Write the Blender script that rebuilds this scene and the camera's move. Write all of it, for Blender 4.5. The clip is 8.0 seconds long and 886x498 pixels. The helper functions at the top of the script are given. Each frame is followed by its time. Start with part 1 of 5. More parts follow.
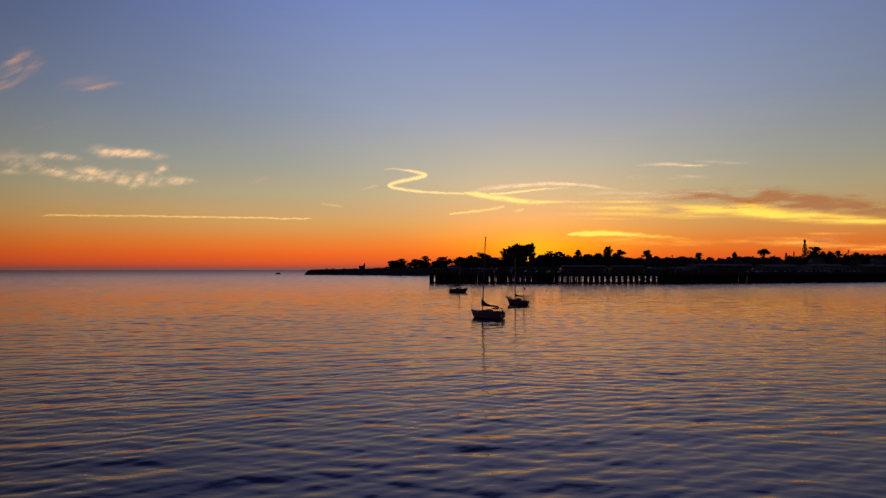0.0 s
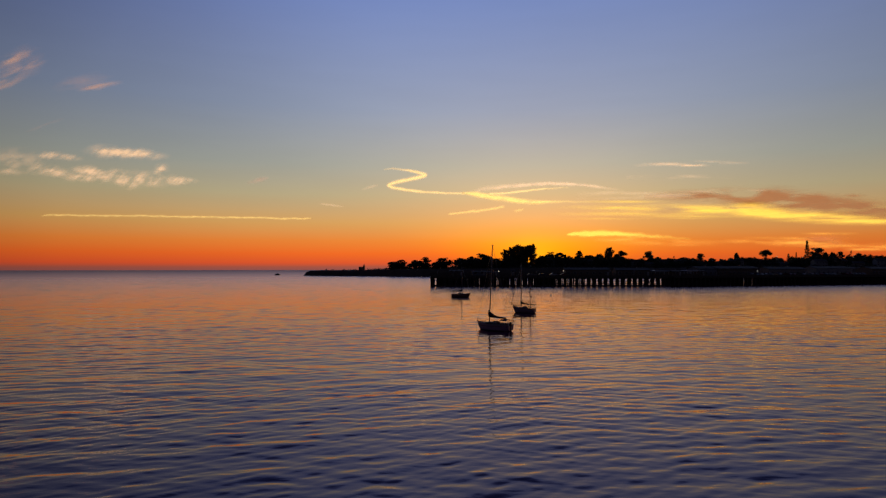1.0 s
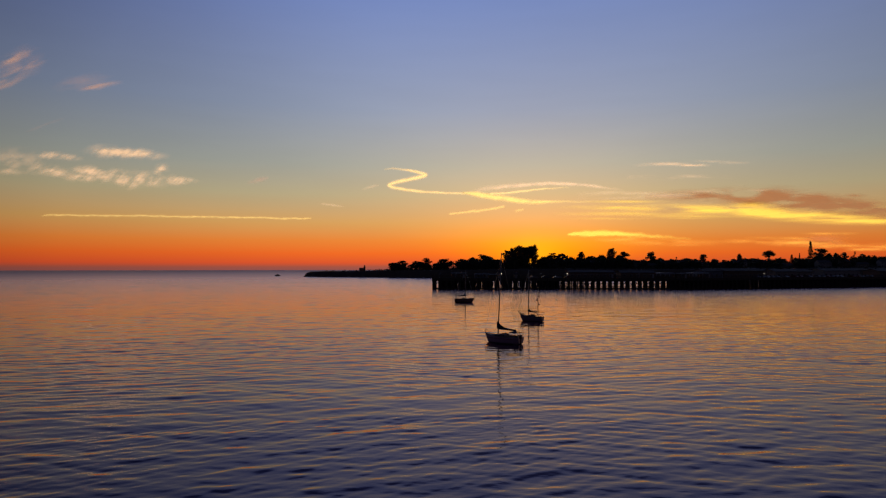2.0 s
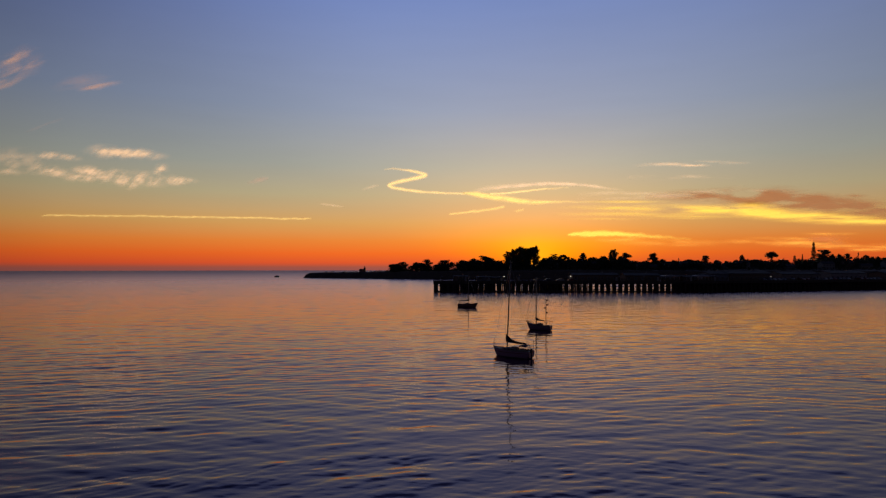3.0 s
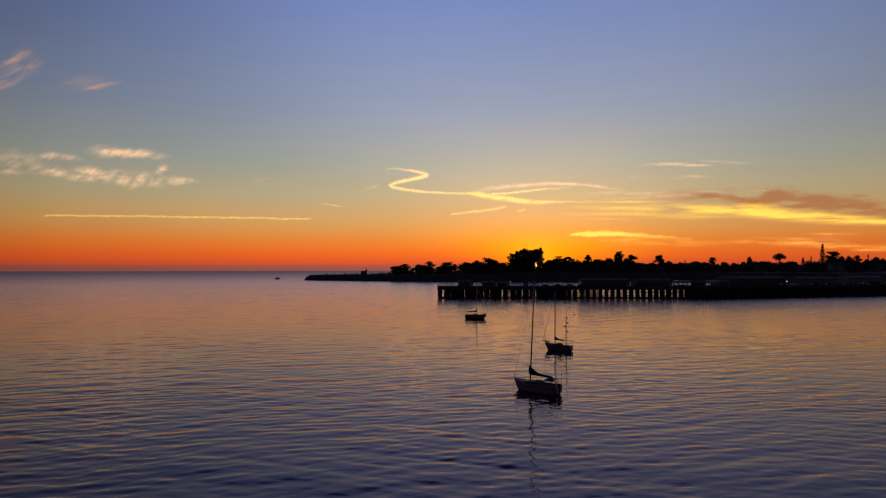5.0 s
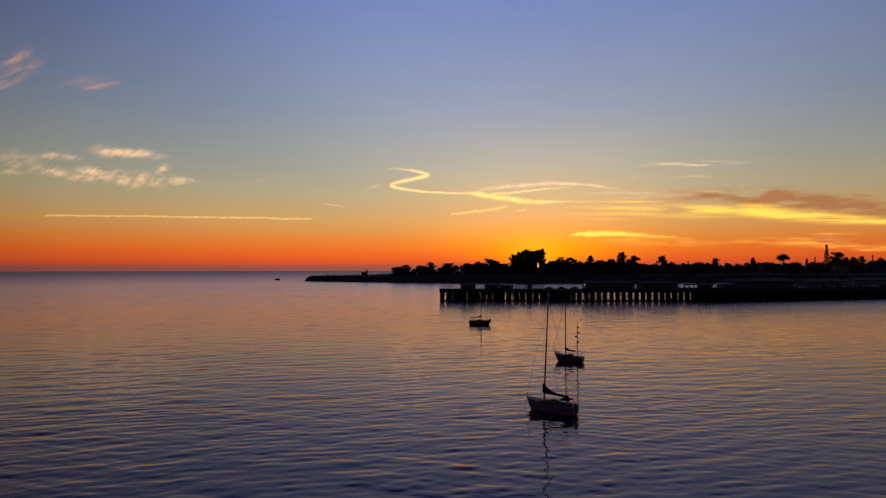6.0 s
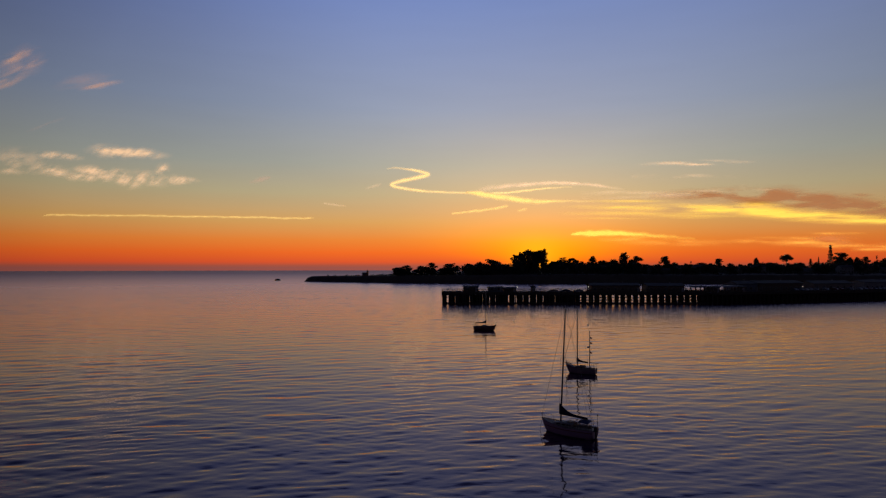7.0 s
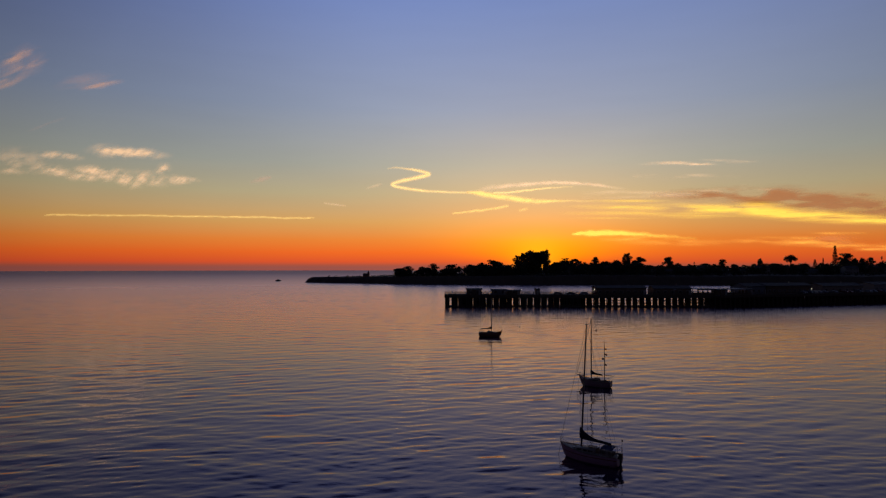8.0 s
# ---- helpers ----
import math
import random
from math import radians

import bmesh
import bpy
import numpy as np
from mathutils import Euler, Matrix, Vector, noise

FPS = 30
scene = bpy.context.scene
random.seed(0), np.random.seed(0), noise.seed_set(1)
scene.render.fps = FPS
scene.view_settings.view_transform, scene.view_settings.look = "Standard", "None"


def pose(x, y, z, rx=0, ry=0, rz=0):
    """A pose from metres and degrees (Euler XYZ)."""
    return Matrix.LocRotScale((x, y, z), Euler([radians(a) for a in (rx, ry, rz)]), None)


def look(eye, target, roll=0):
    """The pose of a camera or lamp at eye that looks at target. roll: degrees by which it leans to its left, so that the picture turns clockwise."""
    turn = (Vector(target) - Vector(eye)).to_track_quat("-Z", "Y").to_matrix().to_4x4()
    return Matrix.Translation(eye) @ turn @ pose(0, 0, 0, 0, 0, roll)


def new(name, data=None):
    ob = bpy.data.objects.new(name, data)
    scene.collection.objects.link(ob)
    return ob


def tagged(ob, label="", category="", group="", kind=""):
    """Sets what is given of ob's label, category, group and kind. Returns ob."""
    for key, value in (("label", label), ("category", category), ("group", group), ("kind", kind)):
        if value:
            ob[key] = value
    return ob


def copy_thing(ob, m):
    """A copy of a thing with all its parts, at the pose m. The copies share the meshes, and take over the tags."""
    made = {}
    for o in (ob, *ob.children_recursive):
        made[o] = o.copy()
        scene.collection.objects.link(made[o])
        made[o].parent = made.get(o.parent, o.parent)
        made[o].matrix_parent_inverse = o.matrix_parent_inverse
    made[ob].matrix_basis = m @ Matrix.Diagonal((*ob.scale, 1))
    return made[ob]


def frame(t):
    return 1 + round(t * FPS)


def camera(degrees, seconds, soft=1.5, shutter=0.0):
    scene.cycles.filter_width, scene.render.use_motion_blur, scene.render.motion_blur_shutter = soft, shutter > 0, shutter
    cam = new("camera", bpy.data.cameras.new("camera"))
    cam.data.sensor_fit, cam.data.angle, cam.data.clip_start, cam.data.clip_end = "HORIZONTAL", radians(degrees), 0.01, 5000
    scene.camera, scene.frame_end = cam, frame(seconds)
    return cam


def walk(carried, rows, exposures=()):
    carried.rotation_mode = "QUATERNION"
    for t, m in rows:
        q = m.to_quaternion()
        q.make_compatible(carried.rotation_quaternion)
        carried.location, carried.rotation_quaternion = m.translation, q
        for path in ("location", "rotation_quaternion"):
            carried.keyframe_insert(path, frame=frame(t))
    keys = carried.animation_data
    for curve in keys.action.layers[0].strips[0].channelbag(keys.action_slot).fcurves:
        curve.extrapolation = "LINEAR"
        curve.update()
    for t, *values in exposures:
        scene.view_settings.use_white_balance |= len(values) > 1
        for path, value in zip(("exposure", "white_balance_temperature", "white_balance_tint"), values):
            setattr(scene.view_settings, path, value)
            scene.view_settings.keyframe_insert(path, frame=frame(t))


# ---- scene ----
# ---- the camera and its way: a drone that flies out over the bay and rises ----
cam = camera(74.0, 8.0, soft=1.25)
PATH = [
    (0.0, pose(-0.0, -0.0, 7.61, 91.876, 0, -0.0)),
    (0.5, pose(-0.41, 2.08, 8.32, 91.879, 0, -0.028)),
    (1.0, pose(-0.79, 4.18, 9.04, 91.857, 0, -0.043)),
    (1.5, pose(-1.2, 6.28, 9.72, 91.834, 0, -0.013)),
    (3.0, pose(-2.4, 12.81, 11.62, 91.847, 0, -0.02)),
    (3.5, pose(-2.73, 15.19, 12.24, 91.833, 0, 0.007)),
    (4.0, pose(-3.07, 17.77, 12.88, 91.861, 0, 0.05)),
    (4.5, pose(-3.43, 20.34, 13.5, 91.842, 0, 0.081)),
    (6.0, pose(-4.58, 27.16, 15.32, 91.813, 0, 0.173)),
    (6.5, pose(-4.98, 29.37, 15.95, 91.773, 0, 0.176)),
    (7.0, pose(-5.47, 31.54, 16.54, 91.749, 0, 0.2)),
    (7.5, pose(-5.89, 33.69, 17.12, 91.736, 0, 0.248)),
    (8.0, pose(-6.42, 35.99, 17.69, 91.722, 0, 0.27)),
]
walk(cam, PATH)

# ---- sky and sun ----
SUN_AZ, SUN_EL = 8.85, 0.2          # degrees to the right of north, degrees over the horizon


def srgb(r, g, b):
    return tuple(((c / 255) / 12.92 if c < 11 else ((c / 255 + 0.055) / 1.055) ** 2.4) for c in (r, g, b)) + (1.0,)


def node(tree, kind, **values):
    n = tree.nodes.new(kind)
    for key, v in values.items():
        if key == "op":
            n.operation = v
        elif key == "ins":
            for slot, w in v.items():
                n.inputs[slot].default_value = w
    return n


def math_node(tree, op, a, b=None, c=None, clamp=False):
    n = tree.nodes.new("ShaderNodeMath")
    n.operation, n.use_clamp = op, clamp
    for slot, v in enumerate((a, b, c)):
        if v is None:
            continue
        if isinstance(v, (int, float)):
            n.inputs[slot].default_value = v
        else:
            tree.links.new(v, n.inputs[slot])
    return n.outputs[0]


def ramp_node(tree, fac, stops, ease="LINEAR"):
    n = tree.nodes.new("ShaderNodeValToRGB")
    n.color_ramp.interpolation = ease
    while len(n.color_ramp.elements) < len(stops):
        n.color_ramp.elements.new(0.5)
    for e, (p, col) in zip(n.color_ramp.elements, stops):
        e.position, e.color = p, col
    tree.links.new(fac, n.inputs[0])
    return n.outputs[0]


def mix_node(tree, fac, a, b, blend="MIX"):
    n = tree.nodes.new("ShaderNodeMix")
    n.data_type, n.blend_type = "RGBA", blend
    for slot, v in ((0, fac), (6, a), (7, b)):
        if isinstance(v, (int, float, tuple)):
            n.inputs[slot].default_value = v
        else:
            tree.links.new(v, n.inputs[slot])
    return n.outputs[2]


def build_world():
    world = bpy.data.worlds.new("evening_sky")
    scene.world = world
    world.use_nodes = True
    t = world.node_tree
    t.nodes.clear()
    way = node(t, "ShaderNodeTexCoord").outputs["Generated"]
    sep = node(t, "ShaderNodeSeparateXYZ")
    t.links.new(way, sep.inputs[0])
    # elevation in degrees, 0 to 60, as 0 to 1 on a scale that is fine near the horizon
    el = math_node(t, "MULTIPLY", math_node(t, "ARCSINE", sep.outputs[2]), 180 / math.pi)
    u = math_node(t, "POWER", math_node(t, "DIVIDE", math_node(t, "MAXIMUM", el, 0.0), 60.0, clamp=True), 0.5)

    def stops(rows):
        return [((e / 60) ** 0.5, srgb(*c)) for e, c in rows]

    away = ramp_node(t, u, stops(SKY_AWAY))
    near = ramp_node(t, u, stops(SKY_NEAR))
    back = ramp_node(t, u, stops(SKY_BACK))
    a = radians(SUN_AZ)
    dot = node(t, "ShaderNodeVectorMath", op="DOT_PRODUCT", ins={1: (math.sin(a), math.cos(a), 0.0)})
    t.links.new(way, dot.inputs[0])
    angle = math_node(t, "MULTIPLY", math_node(t, "ARCCOSINE", dot.outputs["Value"]), 180 / math.pi)
    side = math_node(t, "SUBTRACT", math_node(t, "MULTIPLY", math_node(t, "ARCTAN2", sep.outputs[0], sep.outputs[1]), 180 / math.pi), SUN_AZ + 0.8)
    q = math_node(t, "DIVIDE", side, math_node(t, "MULTIPLY_ADD", math_node(t, "MAXIMUM", el, 0.0), 1.35, 4.6))
    glow = math_node(t, "POWER", 2.718, math_node(t, "MULTIPLY", math_node(t, "MULTIPLY", q, q), -1.0))
    colour = mix_node(t, glow, away, near)
    # the sky colour is darkened to the sides like lens falloff, sooner seaward
    turn = math_node(t, "MULTIPLY_ADD", math_node(t, "MULTIPLY", math_node(t, "ARCTAN2", sep.outputs[0], sep.outputs[1]), 180 / math.pi), 1 / 180, 0.5)
    fall = ramp_node(t, turn, [(0.5 + az / 180, (v / 2, v / 2, v / 2, 1.0)) for az, v in SKY_FALL], "B_SPLINE")
    colour = mix_node(t, 1.0, colour, fall, "MULTIPLY")
    colour = mix_node(t, 1.0, colour, (2.0, 2.04, 2.02, 1.0), "MULTIPLY")
    rear = node(t, "ShaderNodeMapRange", ins={1: 42.0, 2: 95.0, 3: 0.0, 4: 1.0})
    t.links.new(angle, rear.inputs[0])
    colour = mix_node(t, rear.outputs[0], colour, back)
    # thin high haze, so that the gradient is not quite clean
    stretch = node(t, "ShaderNodeMapping", ins={"Scale": (3.0, 3.0, 22.0)})
    t.links.new(way, stretch.inputs[0])
    haze = node(t, "ShaderNodeTexNoise", ins={"Scale": 2.2, "Detail": 4.0})
    t.links.new(stretch.outputs[0], haze.inputs["Vector"])
    veil = node(t, "ShaderNodeMapRange", ins={1: 0.3, 2: 0.75, 3: 0.985, 4: 1.015})
    t.links.new(haze.outputs[0], veil.inputs[0])
    colour = mix_node(t, 1.0, colour, veil.outputs[0], "MULTIPLY")
    # the last of the sun's disc, low on the horizon
    sa, se = radians(SUN_AZ), radians(SUN_EL)
    disc = node(t, "ShaderNodeVectorMath", op="DOT_PRODUCT",
                ins={1: (math.sin(sa) * math.cos(se), math.cos(sa) * math.cos(se), math.sin(se))})
    t.links.new(way, disc.inputs[0])
    dang = math_node(t, "MULTIPLY", math_node(t, "ARCCOSINE", disc.outputs["Value"]), 180 / math.pi)
    core = math_node(t, "POWER", 2.718, math_node(t, "MULTIPLY", math_node(t, "MULTIPLY", dang, dang), -1 / 2.3 ** 2))
    colour = mix_node(t, math_node(t, "MULTIPLY", core, 0.55), colour, (1.0, 0.56, 0.02, 1.0))
    face = node(t, "ShaderNodeMapRange", ins={1: 0.15, 2: 0.27, 3: 1.0, 4: 0.0})
    t.links.new(dang, face.inputs[0])
    colour = mix_node(t, face.outputs[0], colour, (6.0, 1.9, 0.35, 1.0))
    sky = node(t, "ShaderNodeTexSky")
    sky.sky_type, sky.sun_disc = "NISHITA", False
    sky.sun_elevation, sky.sun_rotation = radians(SUN_EL), radians(SUN_AZ)
    sky.air_density, sky.dust_density, sky.ozone_density = 1.0, 1.5, 2.0
    base = node(t, "ShaderNodeBackground", ins={"Strength": 0.05})
    t.links.new(sky.outputs[0], base.inputs[0])
    tint = node(t, "ShaderNodeBackground", ins={"Strength": 1.0})
    t.links.new(colour, tint.inputs[0])
    both = node(t, "ShaderNodeAddShader")
    t.links.new(base.outputs[0], both.inputs[0])
    t.links.new(tint.outputs[0], both.inputs[1])
    out = node(t, "ShaderNodeOutputWorld")
    t.links.new(both.outputs[0], out.inputs[0])


# colours of the clear evening sky by elevation: to the sides, round the sun, and behind
SKY_AWAY = [(0.0, (142, 76, 68)), (0.15, (156, 76, 60)), (0.5, (204, 76, 42)), (1.4, (218, 91, 35)),
            (2.6, (212, 114, 45)), (4.3, (193, 141, 78)), (7.0, (164, 149, 115)), (9.8, (139, 139, 131)),
            (15.0, (110, 118, 140)), (25.0, (65, 77, 129)), (27.5, (46, 56, 106)), (31.0, (25, 31, 78)), (40.0, (10, 13, 46)), (60.0, (8, 11, 38))]
SKY_NEAR = [(0.0, (190, 80, 50)), (0.4, (252, 104, 8)), (1.2, (255, 140, 2)), (2.4, (252, 152, 22)),
            (3.6, (234, 153, 64)), (5.2, (216, 164, 104)), (7.2, (198, 173, 128)), (9.8, (175, 170, 151)),
            (15.0, (145, 153, 173)), (25.0, (113, 131, 184)), (27.5, (80, 95, 154)), (31.0, (42, 52, 110)), (40.0, (16, 20, 64)), (60.0, (11, 15, 46))]
SKY_FALL = [(-80, 0.7), (-45, 0.72), (-34, 0.85), (-22, 1.04), (-10, 1.14), (2, 1.02), (12, 0.95), (26, 0.98), (36, 0.94), (45, 0.86), (80, 0.8)]
SKY_BACK = [(0.0, (25, 12, 25)), (3.0, (31, 15, 33)), (8.0, (33, 18, 38)), (15.0, (29, 18, 39)),
            (25.0, (22, 16, 40)), (40.0, (16, 14, 35)), (60.0, (14, 14, 34))]
build_world()

sun = new("sun", bpy.data.lights.new("sun", "SUN"))
sun.data.energy, sun.data.angle, sun.data.color = 4.4, radians(0.5), (1.0, 0.74, 0.42)
sun.matrix_world = look((0, 0, 0), (-math.sin(radians(SUN_AZ)), -math.cos(radians(SUN_AZ)), -math.tan(radians(SUN_EL))))


# ---- materials ----
def material(name, colour, rough=0.7, metal=0.0, spread=0.25, scale=3.0, bump=0.3, fine=40.0, stretch=(1, 1, 1), dirt=0.5, spec=0.5):
    """A painted, wooden, stony or leafy surface: grain and stains at two scales, and a fine relief."""
    m = bpy.data.materials.new(name)
    m.use_nodes = True
    t = m.node_tree
    b = t.nodes["Principled BSDF"]
    where = node(t, "ShaderNodeTexCoord").outputs["Object"]
    mp = node(t, "ShaderNodeMapping", ins={"Scale": stretch})
    t.links.new(where, mp.inputs[0])
    big = node(t, "ShaderNodeTexNoise", ins={"Scale": scale, "Detail": 5.0, "Roughness": 0.6})
    small = node(t, "ShaderNodeTexNoise", ins={"Scale": fine, "Detail": 3.0})
    for n in (big, small):
        t.links.new(mp.outputs[0], n.inputs["Vector"])
    info = node(t, "ShaderNodeObjectInfo")
    dark = tuple(c * (1 - dirt * spread * 2) for c in colour) + (1.0,)
    light = tuple(min(1.0, c * (1 + spread)) for c in colour) + (1.0,)
    f = math_node(t, "ADD", math_node(t, "MULTIPLY", big.outputs[0], 0.7), math_node(t, "MULTIPLY", small.outputs[0], 0.3))
    c = ramp_node(t, f, [(0.3, dark), (0.7, light)])
    vary = node(t, "ShaderNodeMapRange", ins={1: 0.0, 2: 1.0, 3: 1 - spread * 0.6, 4: 1 + spread * 0.6})
    t.links.new(info.outputs["Random"], vary.inputs[0])
    c = mix_node(t, 1.0, c, vary.outputs[0], "MULTIPLY")
    t.links.new(c, b.inputs["Base Color"])
    r = node(t, "ShaderNodeMapRange", ins={1: 0.3, 2: 0.7, 3: max(0.05, rough - 0.12), 4: min(1.0, rough + 0.1)})
    t.links.new(small.outputs[0], r.inputs[0])
    t.links.new(r.outputs[0], b.inputs["Roughness"])
    b.inputs["Metallic"].default_value = metal
    b.inputs["Specular IOR Level"].default_value = spec
    bp = node(t, "ShaderNodeBump", ins={"Strength": bump, "Distance": 0.02})
    t.links.new(f, bp.inputs["Height"])
    t.links.new(bp.outputs[0], b.inputs["Normal"])
    return m


def glass_material(name, colour, rough=0.08):
    m = bpy.data.materials.new(name)
    m.use_nodes = True
    b = m.node_tree.nodes["Principled BSDF"]
    b.inputs["Base Color"].default_value = (*colour, 1)
    b.inputs["Roughness"].default_value = rough
    b.inputs["IOR"].default_value = 1.5
    return m


def lamp_material(name, colour, strength):
    m = bpy.data.materials.new(name)
    m.use_nodes = True
    b = m.node_tree.nodes["Principled BSDF"]
    b.inputs["Base Color"].default_value = (0.8, 0.8, 0.8, 1)
    b.inputs["Emission Color"].default_value = (*colour, 1)
    b.inputs["Emission Strength"].default_value = strength
    return m


def water_material():
    m = bpy.data.materials.new("sea_water")
    m.use_nodes = True
    t = m.node_tree
    t.nodes.clear()
    deep = node(t, "ShaderNodeBsdfDiffuse", ins={"Color": (0.014, 0.007, 0.046, 1)})
    gloss = node(t, "ShaderNodeBsdfGlossy", ins={"Color": WATER_SHEEN})
    gloss.distribution = "MULTI_GGX"
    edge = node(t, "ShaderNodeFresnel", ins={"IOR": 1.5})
    both = node(t, "ShaderNodeMixShader")
    out = node(t, "ShaderNodeOutputMaterial")
    t.links.new(deep.outputs[0], both.inputs[1])
    t.links.new(gloss.outputs[0], both.inputs[2])
    t.links.new(both.outputs[0], out.inputs[0])
    where = node(t, "ShaderNodeTexCoord").outputs["Object"]
    # waves too small to be built one by one make the far water rougher
    away = node(t, "ShaderNodeVectorMath", op="LENGTH")
    t.links.new(where, away.inputs[0])
    # the reflection is dimmed far from the origin, as rough facets never show edge-on
    cap = ramp_node(t, math_node(t, "DIVIDE", away.outputs["Value"], 3000.0), [(d / 3000, (v, v, v, 1.0)) for d, v in WATER_CAP])
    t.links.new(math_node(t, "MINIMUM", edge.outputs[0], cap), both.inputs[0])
    rough = ramp_node(t, math_node(t, "DIVIDE", away.outputs["Value"], 3000.0), [(d / 3000, (v, v, v, 1.0)) for d, v in WATER_ROUGH])
    t.links.new(rough, gloss.inputs["Roughness"])
    chop = node(t, "ShaderNodeMapRange", ins={1: 110.0, 2: 330.0, 3: 1.0, 4: 0.9})
    t.links.new(away.outputs["Value"], chop.inputs[0])
    fine = node(t, "ShaderNodeMapRange", ins={1: 50.0, 2: 190.0, 3: 1.0, 4: 0.4})
    t.links.new(away.outputs["Value"], fine.inputs[0])
    height = None
    for scale, stretch, turn, depth in WATER_RIPPLES:
        mp = node(t, "ShaderNodeMapping", ins={"Scale": stretch, "Rotation": (0, 0, radians(turn))})
        t.links.new(where, mp.inputs[0])
        n = node(t, "ShaderNodeTexNoise", ins={"Scale": scale, "Detail": 2.0, "Roughness": 0.5})
        t.links.new(mp.outputs[0], n.inputs["Vector"])
        h = math_node(t, "MULTIPLY", n.outputs[0], depth)
        if scale > 0.5:                # small ripples melt into the roughness of the far water
            h = math_node(t, "MULTIPLY", h, fine.outputs[0])
        if scale < 0.5:                # the open bay carries a longer chop
            h = math_node(t, "MULTIPLY", h, chop.outputs[0])
        height = h if height is None else math_node(t, "ADD", height, h)
    # calmer and livelier lanes across the bay
    lanes = node(t, "ShaderNodeTexNoise", ins={"Scale": 0.02, "Detail": 2.0})
    mp = node(t, "ShaderNodeMapping", ins={"Scale": (0.35, 1.0, 1.0)})
    t.links.new(where, mp.inputs[0])
    t.links.new(mp.outputs[0], lanes.inputs["Vector"])
    calm = node(t, "ShaderNodeMapRange", ins={1: 0.35, 2: 0.65, 3: 0.55, 4: 1.15})
    t.links.new(lanes.outputs[0], calm.inputs[0])
    bp = node(t, "ShaderNodeBump", ins={"Distance": 1.0})
    t.links.new(height, bp.inputs["Height"])
    t.links.new(calm.outputs[0], bp.inputs["Strength"])
    for n in (deep, gloss, edge):
        t.links.new(bp.outputs[0], n.inputs["Normal"])
    return m


WATER_SHEEN = (1.0, 0.805, 0.835, 1.0)
WATER_ROUGH = [(30, 0.04), (110, 0.05), (190, 0.14), (300, 0.20), (520, 0.26), (800, 0.30), (1600, 0.42)]   # by metres from the origin, where the camera starts
WATER_CAP = [(300, 1.0), (560, 0.86), (900, 0.66), (1600, 0.5), (2600, 0.42)]
# scale, stretch, turn in degrees, depth in metres
WATER_RIPPLES = [(3.4, (0.5, 1.0, 1.0), -6, 0.008), (1.9, (0.4, 1.0, 1.0), 8, 0.016), (0.8, (0.45, 1.0, 1.0), -14, 0.02), (0.22, (0.35, 1.0, 1.0), 5, 0.036), (0.07, (0.3, 1.0, 1.0), -4, 0.12)]


def cloud_material(name, colour, forward=0.9):
    """Ice cloud lit through by the low sun: thin where its density is low."""
    m = bpy.data.materials.new(name)
    m.use_nodes = True
    t = m.node_tree
    t.nodes.clear()
    thru = node(t, "ShaderNodeBsdfTranslucent", ins={"Color": (*colour, 1)})
    back = node(t, "ShaderNodeBsdfDiffuse", ins={"Color": (*colour, 1)})
    body = node(t, "ShaderNodeMixShader", ins={0: forward})
    t.links.new(back.outputs[0], body.inputs[1])
    t.links.new(thru.outputs[0], body.inputs[2])
    clear = node(t, "ShaderNodeBsdfTransparent")
    dens = node(t, "ShaderNodeAttribute")
    dens.attribute_name = "veil"
    mix = node(t, "ShaderNodeMixShader")
    t.links.new(dens.outputs["Fac"], mix.inputs[0])
    t.links.new(clear.outputs[0], mix.inputs[1])
    t.links.new(body.outputs[0], mix.inputs[2])
    out = node(t, "ShaderNodeOutputMaterial")
    t.links.new(mix.outputs[0], out.inputs[0])
    return m


WATER = water_material()
SAND_ROCK = material("cliff_rock", (0.09, 0.07, 0.055), 0.9, scale=0.12, fine=1.5, bump=0.6)
WET_ROCK = material("wet_rock", (0.06, 0.05, 0.045), 0.5, scale=0.6, fine=5)
PILE_WOOD = material("tarred_timber", (0.06, 0.045, 0.035), 0.85, scale=1.2, fine=14, stretch=(1, 1, 0.2))
DECK_WOOD = material("weathered_deck_timber", (0.17, 0.13, 0.10), 0.8, scale=0.8, fine=9, stretch=(1, 0.2, 1))
ASPHALT = material("worn_asphalt", (0.055, 0.055, 0.055), 0.9, scale=0.4, fine=20)
BARK = material("grey_brown_bark", (0.10, 0.075, 0.055), 0.9, scale=2, fine=12, stretch=(1, 1, 0.3))
LEAF = material("dark_evergreen_leaves", (0.035, 0.05, 0.022), 0.6, spread=0.5, scale=0.5, fine=4, bump=0.0)
LEAF_EUC = material("dull_olive_leaves", (0.06, 0.065, 0.035), 0.55, spread=0.5, scale=0.5, fine=4, bump=0.0)
SHRUB = material("coastal_scrub_leaves", (0.05, 0.055, 0.03), 0.7, spread=0.5, scale=0.3, fine=3, bump=0.0)
ROOF_SHINGLE = material("grey_roof_shingle", (0.055, 0.05, 0.052), 0.85, scale=0.6, fine=8)
ROOF_METAL = material("pale_metal_roof", (0.22, 0.22, 0.23), 0.55, metal=0.2, scale=0.5, fine=10)
WALLS = [material("cream_stucco", (0.20, 0.17, 0.15), 0.9, scale=0.5, fine=12),
         material("weathered_cedar_siding", (0.13, 0.09, 0.07), 0.85, scale=0.7, fine=10, stretch=(1, 1, 4)),
         material("pale_blue_siding", (0.13, 0.15, 0.19), 0.85, scale=0.7, fine=10, stretch=(1, 1, 4)),
         material("white_board_siding", (0.27, 0.26, 0.26), 0.8, scale=0.7, fine=10, stretch=(1, 1, 4))]
